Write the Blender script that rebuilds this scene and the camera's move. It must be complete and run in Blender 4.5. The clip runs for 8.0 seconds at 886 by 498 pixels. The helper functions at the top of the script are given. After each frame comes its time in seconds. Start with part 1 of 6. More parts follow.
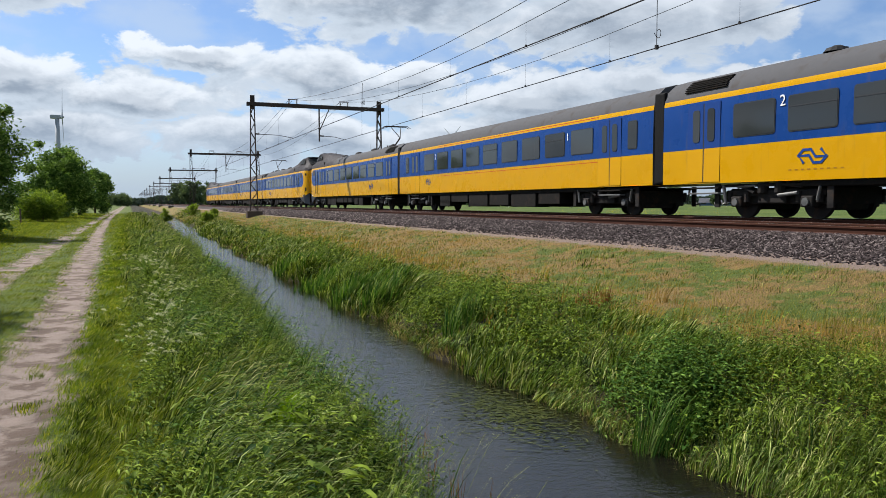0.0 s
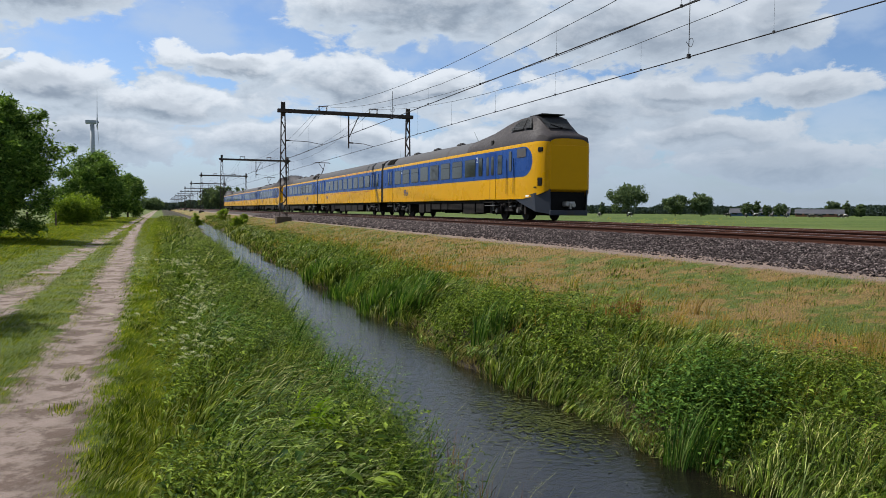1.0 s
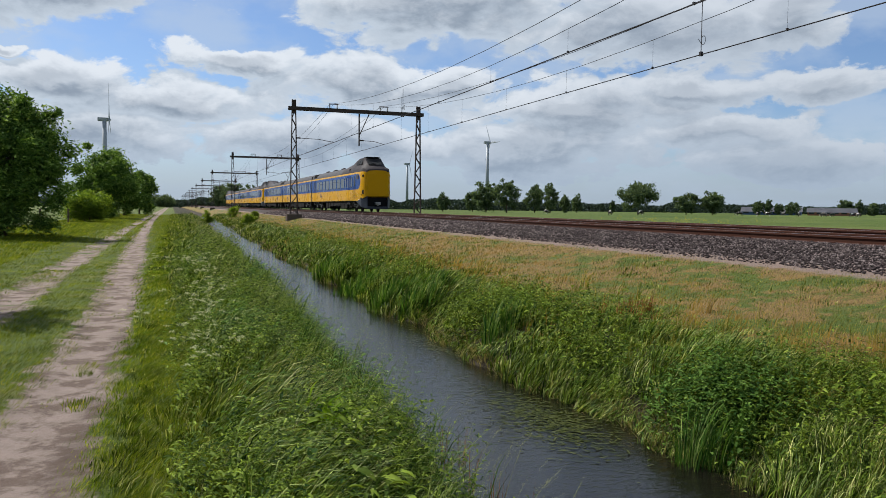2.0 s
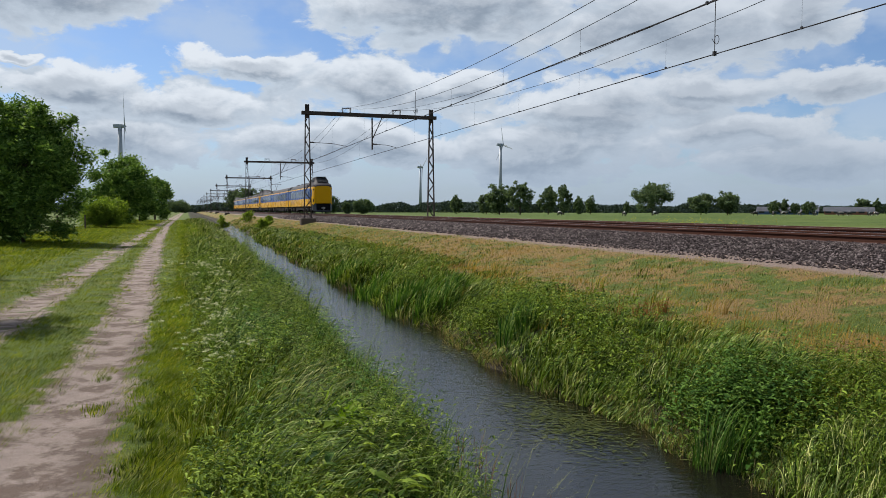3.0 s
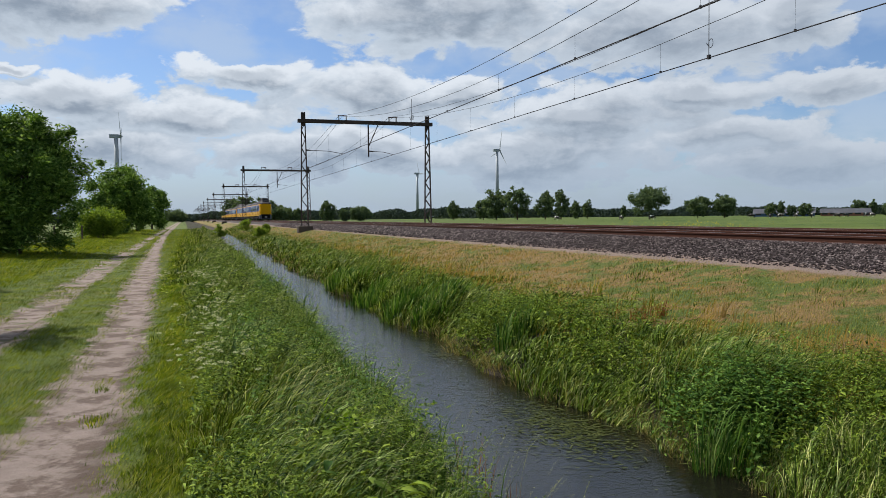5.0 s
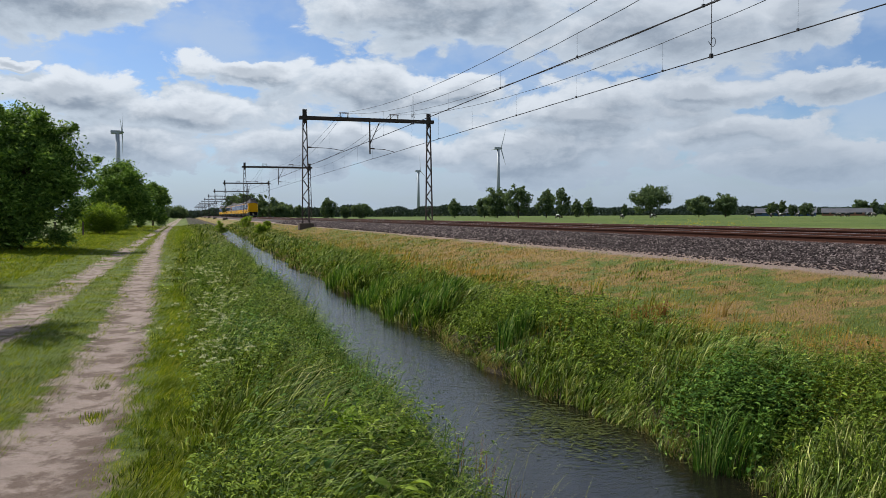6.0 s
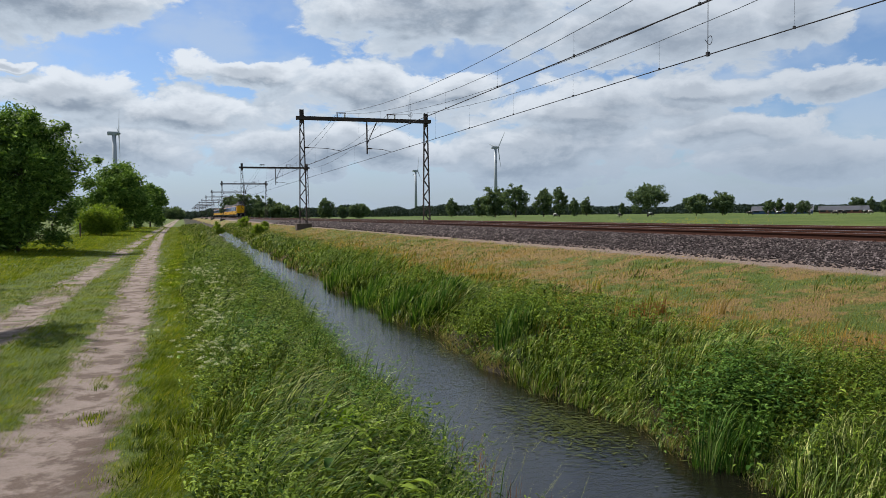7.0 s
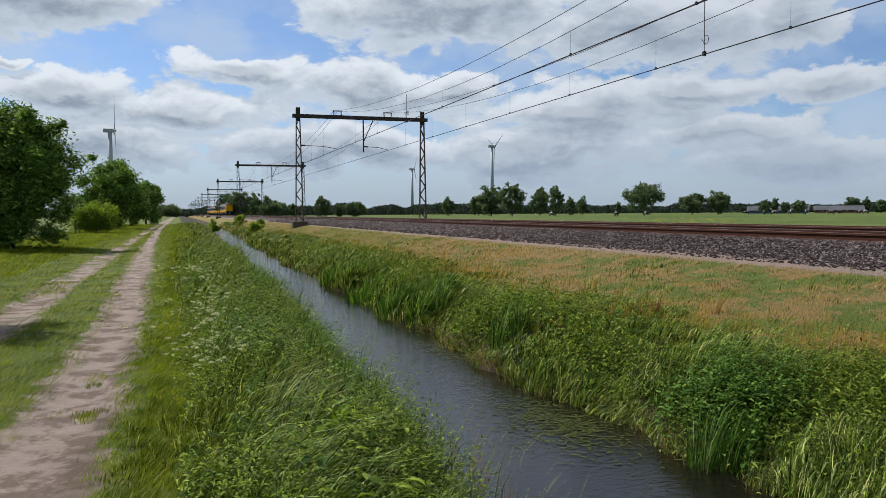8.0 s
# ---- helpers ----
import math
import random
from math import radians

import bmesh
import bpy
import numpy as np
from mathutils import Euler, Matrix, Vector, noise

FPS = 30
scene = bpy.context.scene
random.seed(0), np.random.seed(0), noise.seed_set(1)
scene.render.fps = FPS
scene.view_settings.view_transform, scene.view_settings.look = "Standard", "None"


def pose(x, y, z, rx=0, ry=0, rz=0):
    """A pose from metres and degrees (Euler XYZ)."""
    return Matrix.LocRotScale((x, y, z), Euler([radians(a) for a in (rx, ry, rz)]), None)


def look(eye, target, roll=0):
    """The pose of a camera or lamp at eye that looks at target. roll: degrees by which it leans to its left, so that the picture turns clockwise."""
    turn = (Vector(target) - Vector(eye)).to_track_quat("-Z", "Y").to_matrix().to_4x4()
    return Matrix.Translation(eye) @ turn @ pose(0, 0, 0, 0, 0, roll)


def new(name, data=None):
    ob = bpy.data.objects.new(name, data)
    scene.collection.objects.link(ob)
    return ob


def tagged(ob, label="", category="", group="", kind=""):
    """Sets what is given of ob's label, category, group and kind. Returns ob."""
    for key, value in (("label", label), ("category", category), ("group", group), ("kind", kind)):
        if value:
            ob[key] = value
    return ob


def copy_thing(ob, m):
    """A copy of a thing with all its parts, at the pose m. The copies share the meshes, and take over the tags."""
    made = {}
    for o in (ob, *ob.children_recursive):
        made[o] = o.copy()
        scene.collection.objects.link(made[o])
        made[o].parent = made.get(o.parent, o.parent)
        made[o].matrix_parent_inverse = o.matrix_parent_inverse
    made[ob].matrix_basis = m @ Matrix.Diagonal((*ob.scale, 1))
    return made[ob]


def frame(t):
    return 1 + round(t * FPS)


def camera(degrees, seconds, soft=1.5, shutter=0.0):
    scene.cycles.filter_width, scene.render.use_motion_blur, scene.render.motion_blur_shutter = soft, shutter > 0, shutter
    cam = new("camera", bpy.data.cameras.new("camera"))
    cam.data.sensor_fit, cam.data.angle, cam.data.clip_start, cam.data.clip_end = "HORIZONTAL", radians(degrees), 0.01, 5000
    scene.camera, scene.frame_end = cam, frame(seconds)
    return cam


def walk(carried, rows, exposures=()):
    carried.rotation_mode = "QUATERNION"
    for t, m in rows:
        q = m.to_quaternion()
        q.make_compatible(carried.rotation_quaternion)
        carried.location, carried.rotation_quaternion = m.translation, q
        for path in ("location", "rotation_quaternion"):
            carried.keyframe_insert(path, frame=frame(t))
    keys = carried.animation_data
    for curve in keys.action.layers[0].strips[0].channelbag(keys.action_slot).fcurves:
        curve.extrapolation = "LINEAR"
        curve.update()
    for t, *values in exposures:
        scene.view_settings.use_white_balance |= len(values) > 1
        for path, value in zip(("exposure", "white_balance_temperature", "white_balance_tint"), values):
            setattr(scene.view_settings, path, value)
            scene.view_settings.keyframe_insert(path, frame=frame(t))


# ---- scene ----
cam = camera(60.2, 8.0, soft=0.7, shutter=0.0)
PATH = [
    (0, (0.069, 0.002, 1.634), (0.826, 1.849, 1.513), -0.1),
    (0.5, (0.043, 0.003, 1.637), (0.771, 1.863, 1.532), 0.7),
    (1, (0.029, 0.008, 1.644), (0.721, 1.881, 1.542), 0.5),
    (2.5, (0.011, 0.022, 1.646), (0.667, 1.908, 1.536), 0.6),
    (3, (0.007, 0.015, 1.651), (0.641, 1.909, 1.55), 0.1),
    (3.5, (0.003, 0.006, 1.653), (0.63, 1.903, 1.561), -0.2),
    (4, (0.007, 0.02, 1.657), (0.64, 1.915, 1.574), -0.2),
    (4.5, (0.014, 0.013, 1.652), (0.655, 1.906, 1.569), -0.7),
    (6, (0.01, 0.025, 1.657), (0.648, 1.918, 1.566), -0.3),
    (6.5, (0.007, 0.014, 1.656), (0.646, 1.906, 1.564), -0.6),
    (7, (0.007, 0.032, 1.649), (0.651, 1.924, 1.557), -0.6),
    (7.5, (0.014, 0.044, 1.651), (0.658, 1.935, 1.553), -0.6),
    (8, (0.02, 0.041, 1.648), (0.673, 1.929, 1.552), -0.4),
]
walk(cam, [(t, look(eye, target, roll)) for t, eye, target, roll in PATH],
     exposures=[(0, 0.66), (0.5, 0.58), (1.0, 0.5), (2.5, 0.45), (8.0, 0.45)])

# ---- world, sun ----
SUN_ELEVATION, SUN_BEARING = 48.0, -37.0   # degrees up, degrees from the line of the track (minus: to its path side)


def links(tree, a, b):
    tree.links.new(a, b)


class Nodes:
    """A small builder for node trees."""

    def __init__(self, tree):
        self.tree = tree

    def add(self, kind, **values):
        n = self.tree.nodes.new(kind)
        for key, value in values.items():
            self.put(n.inputs[key], value)
        return n

    def put(self, socket, value):
        if hasattr(value, "is_output"):
            self.tree.links.new(value, socket)
        else:
            socket.default_value = value

    def math(self, op, a, b=0.0, c=None, clamp=False):
        n = self.tree.nodes.new("ShaderNodeMath")
        n.operation, n.use_clamp = op, clamp
        self.put(n.inputs[0], a)
        self.put(n.inputs[1], b)
        if c is not None:
            self.put(n.inputs[2], c)
        return n.outputs[0]

    def mix(self, factor, a, b, blend="MIX"):
        n = self.tree.nodes.new("ShaderNodeMix")
        n.data_type, n.blend_type = "RGBA", blend
        self.put(n.inputs[0], factor)
        self.put(n.inputs[6], a)
        self.put(n.inputs[7], b)
        return n.outputs[2]

    def noise(self, where, scale, detail=3.0, rough=0.55, distort=0.0):
        n = self.tree.nodes.new("ShaderNodeTexNoise")
        self.put(n.inputs["Vector"], where)
        n.inputs["Scale"].default_value = scale
        n.inputs["Detail"].default_value = detail
        n.inputs["Roughness"].default_value = rough
        n.inputs["Distortion"].default_value = distort
        return n.outputs["Fac"]

    def step(self, value, low, high, a=0.0, b=1.0):
        n = self.tree.nodes.new("ShaderNodeMapRange")
        n.interpolation_type = "SMOOTHSTEP"
        self.put(n.inputs[0], value)
        n.inputs[1].default_value, n.inputs[2].default_value = low, high
        n.inputs[3].default_value, n.inputs[4].default_value = a, b
        return n.outputs[0]

    def vector(self, x, y, z):
        n = self.tree.nodes.new("ShaderNodeCombineXYZ")
        for i, v in enumerate((x, y, z)):
            self.put(n.inputs[i], v)
        return n.outputs[0]


def rgb(r, g, b):
    return (r, g, b, 1.0)


def make_world():
    world = bpy.data.worlds.new("sky")
    scene.world = world
    world.use_nodes = True
    t = world.node_tree
    t.nodes.clear()
    k = Nodes(t)
    sky = k.add("ShaderNodeTexSky")
    sky.sky_type, sky.sun_disc = "NISHITA", False
    sky.sun_elevation, sky.sun_rotation = radians(SUN_ELEVATION), radians(SUN_BEARING)
    sky.air_density, sky.dust_density, sky.ozone_density = 1.0, 0.6, 2.0
    way = k.add("ShaderNodeTexCoord").outputs["Generated"]
    sep = k.add("ShaderNodeSeparateXYZ", Vector=way)
    x, y, z = sep.outputs
    up = k.math("MAXIMUM", z, 0.0)
    deep = k.math("ADD", up, 0.36)
    flat = k.vector(k.math("DIVIDE", x, deep), k.math("DIVIDE", y, deep), 0.0)
    to_degrees = 57.29578
    bearing = k.math("MULTIPLY", k.math("ARCTAN2", x, y), to_degrees)
    rise = k.math("MULTIPLY", k.math("ARCSINE", z), to_degrees)

    def vec(op, a, b, c=None):
        n = k.add("ShaderNodeVectorMath")
        n.operation = op
        for i, v in enumerate((a, b, c)):
            if v is not None:
                k.put(n.inputs[i], v)
        return n

    # ragged, heaped outlines: the place is pushed about by two sizes of noise
    here_at = k.vector(bearing, rise, 0.0)
    grain = k.vector(k.math("MULTIPLY", bearing, 0.55), rise, 0.0)
    push = None
    for scale, amount, detail in ((0.20, 5.2, 6.0), (0.75, 1.3, 6.0)):
        n = k.add("ShaderNodeTexNoise", Vector=grain)
        n.inputs["Scale"].default_value, n.inputs["Detail"].default_value, n.inputs["Roughness"].default_value = scale, detail, 0.55
        off = vec("MULTIPLY_ADD", n.outputs["Color"], (amount * 1.5, amount, 0), (-amount * 0.75, -amount * 0.5, 0)).outputs[0]
        push = off if push is None else vec("ADD", push, off).outputs[0]
    open_sky = k.noise(flat, 4.6, 6.0, 0.52, 0.1)
    beyond = k.math("MAXIMUM", k.step(k.math("ABSOLUTE", k.math("SUBTRACT", bearing, 18.7)), 34.0, 42.0), k.step(rise, 16.5, 21.0))
    loose = k.math("ADD", k.math("MULTIPLY", k.math("SUBTRACT", open_sky, 0.44), 3.2), k.step(beyond, 0.0, 1.0, -1.5, 0.0))

    def heaps(lift):
        """How deep inside a cloud: 1 at a heart, 0 at an edge."""
        p, g = vec("ADD", here_at, push).outputs[0], grain
        if lift:
            p = vec("ADD", p, (0.0, lift, 0.0)).outputs[0]
            g = vec("ADD", grain, (0.0, lift, 0.0)).outputs[0]
        puffs = k.math("MULTIPLY", k.math("SUBTRACT", k.noise(g, 0.42, 9.0, 0.62, 0.3), 0.5), 1.5)
        near = None
        for b, e, w, h in CLOUDS:
            d = vec("LENGTH", vec("MULTIPLY_ADD", p, (1 / w, 1 / h, 0), (-b / w, -e / h, 0)).outputs[0], None).outputs["Value"]
            if near is None:
                near = d
            else:
                n = k.add("ShaderNodeMath")
                n.operation = "SMOOTH_MIN"
                k.put(n.inputs[0], near)
                k.put(n.inputs[1], d)
                n.inputs[2].default_value = 0.12
                near = n.outputs[0]
        return k.math("ADD", puffs, k.math("MAXIMUM", k.math("SUBTRACT", 1.0, near), loose))

    inside, above = heaps(0.0), heaps(0.8)
    thick = k.step(inside, -0.02, 0.20)
    # tops lit, bellies grey: the same clouds a little higher up
    lit = k.step(k.math("SUBTRACT", inside, above), -0.20, 0.42)
    belly = k.step(inside, 0.15, 0.75)
    mottle = k.noise(grain, 0.9, 5.0, 0.6)
    grey = k.mix(belly, rgb(0.66, 0.76, 0.88), rgb(0.33, 0.405, 0.51))
    grey = k.mix(k.step(mottle, 0.4, 0.7, 0.0, 0.45), grey, rgb(0.62, 0.71, 0.83))
    cloud = k.mix(k.math("MULTIPLY", lit, k.step(inside, 0.3, 0.9, 1.0, 0.45)), grey, rgb(0.92, 0.99, 1.08))
    cloud = k.mix(k.step(bearing, 15.0, 45.0, 0.0, 0.40), cloud, rgb(0.50, 0.575, 0.68))
    haze = k.step(up, 0.0, 0.13, 1.0, 0.0)
    cloud = k.mix(k.math("MULTIPLY", haze, 0.75), cloud, rgb(0.40, 0.51, 0.66))
    blue = k.mix(1.0, sky.outputs[0], rgb(SKY_GAIN * 0.80, SKY_GAIN * 0.95, SKY_GAIN * 1.2), "MULTIPLY")
    blue = k.mix(k.step(open_sky, 0.38, 0.66, 0.05, 0.55), blue, rgb(0.62, 0.74, 0.90))
    whole = k.mix(k.math("MAXIMUM", thick, k.math("MULTIPLY", haze, 0.8)), blue, cloud)
    out = k.add("ShaderNodeOutputWorld")
    bg = k.add("ShaderNodeBackground", Color=whole, Strength=CLOUD_GAIN)
    links(t, bg.outputs[0], out.inputs[0])


# heaped clouds over the track: bearing, rise, half width and half height in degrees
CLOUDS = [
    (-8.1, 14.7, 9.1, 3.3),
    (-10.5, 10.1, 1.6, 0.7),
    (-7.6, 7.9, 6.6, 2.0),
    (0.2, 7.2, 6.7, 2.0),
    (4.2, 10.2, 6.0, 1.2),
    (12.2, 9.1, 7.7, 2.6),
    (19.4, 8.9, 5.4, 1.9),
    (19.4, 15.1, 13.1, 3.2),
    (32.9, 13.0, 12.1, 3.4),
    (29.7, 7.1, 10.1, 2.5),
    (45.7, 8.7, 4.8, 1.7),
    (39.4, 5.4, 8.0, 1.8),
    (43.9, 12.9, 3.6, 2.2),
    (-6.3, 4.6, 9.6, 2.0),
    (11.0, 4.7, 12.6, 2.1),
    (25.6, 4.3, 12.0, 2.1),
    (44.8, 3.2, 7.9, 2.1),
    (37.5, 8.6, 6.1, 1.4),
]
SKY_GAIN, CLOUD_GAIN = 0.115, 0.605
make_world()
sun_data = bpy.data.lights.new("sun", "SUN")
sun_data.energy, sun_data.angle, sun_data.color = 5.0, radians(0.6), (1.0, 0.96, 0.91)
sun = new("sun", sun_data)
a, e = radians(SUN_BEARING), radians(SUN_ELEVATION)
sun.matrix_world = look((math.sin(a) * math.cos(e) * 100, math.cos(a) * math.cos(e) * 100, math.sin(e) * 100), (0, 0, 0))


# ---- the lie of the land ----
rng = np.random.default_rng(7)
RAIL_Z = 1.18            # top of the rails; the path is z = 0
TRACKS = (13.35, 17.6)   # centre lines of the two tracks
WATER_Z = -0.55


def hashed(i, j):
    v = np.sin(i * 127.1 + j * 311.7) * 43758.5453
    return v - np.floor(v)


def soft_noise(x, y):
    """Value noise, 0 to 1, on arrays."""
    i, j = np.floor(x), np.floor(y)
    u, v = x - i, y - j
    u, v = u * u * (3 - 2 * u), v * v * (3 - 2 * v)
    a, b = hashed(i, j), hashed(i + 1, j)
    c, d = hashed(i, j + 1), hashed(i + 1, j + 1)
    return (a * (1 - u) + b * u) * (1 - v) + (c * (1 - u) + d * u) * v


def ditch_shift(y):
    return np.clip(0.0185 * (y - 6), -0.3, 3.2)


def widen(x, y):
    """How far the banks stand back where the ditch is broadest."""
    far = np.interp(y, (2, 6, 12, 20), (0.30, 0.26, 0.10, 0.0)) * np.clip((x - 3.2) / 0.5, 0, 1) * np.clip((7.5 - x) / 2, 0, 1)
    far = far + (0.42 * (soft_noise(y * 0.6 + 3, y * 0) - 0.5) + 0.26 * (soft_noise(y * 1.7, y * 0 + 2) - 0.5)) * np.clip((x - 3.6) / 0.4, 0, 1) * np.clip((6.5 - x) / 1.5, 0, 1)
    near = 0.16 + 0.22 * (soft_noise(y * 0.8 + 1, y * 0 + 7) - 0.5)
    return far - near * np.clip((x - 0.9) / 0.7, 0, 1) * np.clip((3.1 - x) / 0.4, 0, 1)


def wobble(y):
    return 0.035 * np.sin(0.55 * y) + 0.018 * np.sin(1.9 * y + 1.0)


def drift(y):
    """How far the path bears off from the track's line."""
    return 0.019 * np.clip(y - 9, 0, 36) + 0.011 * np.clip(y - 45, 0, 40)


def rut(x, y):
    """1 in the two wheel ruts of the path, 0 beside them."""
    w = wobble(y) - drift(y)
    q = 0.13 * np.clip((8.5 - y) / 4, 0, 1)
    near = np.clip(1.5 - np.abs(x + 0.83 - w + q) / (0.31 + q), 0, 1)
    far = np.clip(1.5 - np.abs(x + 2.55 - 0.8 * wobble(y) + 0.25 * drift(y)) / 0.30, 0, 1)
    return np.maximum(near, far * np.clip((soft_noise(x * 1.1, y * 0.55) - 0.18) * 4, 0, 1))


PROFILE_X = (-3000, -40, -9, -5, -1.5, 0.2, 0.75, 1.5, 2.1, 2.5, 2.9, 3.4, 3.8, 4.1, 4.5, 5.0, 5.8, 8.7, 9.8, 10.4, 11.75, 12.0, 19.0, 19.4, 20.7, 23, 26, 3000)
PROFILE_Z = (-0.2, -0.2, 0.12, 0.02, 0.0, 0.0, -0.04, -0.22, -0.46, -0.62, -0.85, -0.85, -0.7, -0.52, -0.28, -0.08, 0.06, 0.40, 0.60, 0.68, 0.98, 1.01, 1.01, 0.98, 0.6, 0.1, 0.0, 0.0)


def height(x, y):
    x, y = np.asarray(x, float), np.asarray(y, float)
    s = ditch_shift(y)
    w = np.clip((x + 0.3) / 1.0, 0, 1) * np.clip((9.6 - x) / 3.0, 0, 1)
    edge = 0.25 * (soft_noise(x * 0.2 + 9, y * 0.7) - 0.5) * ((x > 1.2) & (x < 5.6))
    z = np.interp(x - s * w + edge - widen(x, y), PROFILE_X, PROFILE_Z)
    z = z - 0.035 * rut(x, y) + 0.03 * (soft_noise(x * 1.3, y * 1.3) - 0.5) * (x < 10)
    return z


# ---- materials ----
def material(name):
    m = bpy.data.materials.new(name)
    m.use_nodes = True
    m.node_tree.nodes.clear()
    k = Nodes(m.node_tree)
    out = k.add("ShaderNodeOutputMaterial")
    bsdf = k.add("ShaderNodeBsdfPrincipled")
    links(m.node_tree, bsdf.outputs[0], out.inputs[0])
    return m, k, bsdf, out


def here(k, space="Object"):
    return k.add("ShaderNodeTexCoord").outputs[space]


def bumped(k, bsdf, value, strength, distance):
    b = k.add("ShaderNodeBump", Height=value, Strength=strength, Distance=distance)
    links(k.tree, b.outputs[0], bsdf.inputs["Normal"])


def plain(name, colour, rough=0.5, metal=0.0, vary=0.25, scale=3.0, bump=0.0, dirt=None):
    """Paint, metal, concrete: a base colour with two scales of wear."""
    m, k, bsdf, _ = material(name)
    p = here(k)
    fine, wide = k.noise(p, scale * 6, 4), k.noise(p, scale, 3)
    dark = rgb(*[c * (1 - vary) for c in colour])
    light = rgb(*[min(1, c * (1 + vary)) for c in colour])
    col = k.mix(k.math("ADD", k.math("MULTIPLY", fine, 0.5), k.math("MULTIPLY", wide, 0.5)), dark, light)
    if dirt:
        col = k.mix(k.step(wide, 0.52, 0.72, 0.0, 0.7), col, rgb(*dirt))
    links(k.tree, col, bsdf.inputs["Base Color"])
    bsdf.inputs["Metallic"].default_value = metal
    bsdf.inputs["Specular IOR Level"].default_value = 0.12 if rough > 0.55 else 0.35
    k.put(bsdf.inputs["Roughness"], k.step(fine, 0.3, 0.7, max(0.02, rough - 0.1), min(1, rough + 0.1)))
    if bump:
        bumped(k, bsdf, fine, bump, 0.02)
    return m


def leafy(name, low, high, tip=None, through_light=0.35, rough=0.55, patch=None, patch_scale=0.5, clump=0.0, gloss=0.07):
    """Blades and leaves: each its own tint, some light through them."""
    m, k, bsdf, out = material(name)
    own = k.add("ShaderNodeNewGeometry").outputs["Random Per Island"]
    p = here(k)
    low, high = [v * 0.66 for v in low], [v * 0.74 for v in high]
    col = k.mix(k.math("POWER", own, 1.3), rgb(*low), rgb(*high))
    if tip:
        col = k.mix(k.step(k.math("FRACT", k.math("MULTIPLY", own, 37.7)), 0.72, 0.92), col, rgb(*tip))
    if patch:
        col = k.mix(k.step(k.noise(p, patch_scale, 3), 0.47, 0.62, 0.0, 0.85), col, rgb(*patch))
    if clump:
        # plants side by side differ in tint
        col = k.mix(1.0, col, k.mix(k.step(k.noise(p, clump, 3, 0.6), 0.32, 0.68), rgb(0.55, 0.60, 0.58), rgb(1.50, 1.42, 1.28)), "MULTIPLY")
    k.put(bsdf.inputs["Base Color"], col)
    bsdf.inputs["Roughness"].default_value = rough
    bsdf.inputs["Specular IOR Level"].default_value = gloss
    tr = k.add("ShaderNodeBsdfTranslucent", Color=k.mix(1.0, col, rgb(1.25, 1.2, 0.6), "MULTIPLY"))
    both = k.add("ShaderNodeMixShader")
    both.inputs[0].default_value = through_light
    links(k.tree, bsdf.outputs[0], both.inputs[1])
    links(k.tree, tr.outputs[0], both.inputs[2])
    links(k.tree, both.outputs[0], out.inputs[0])
    return m


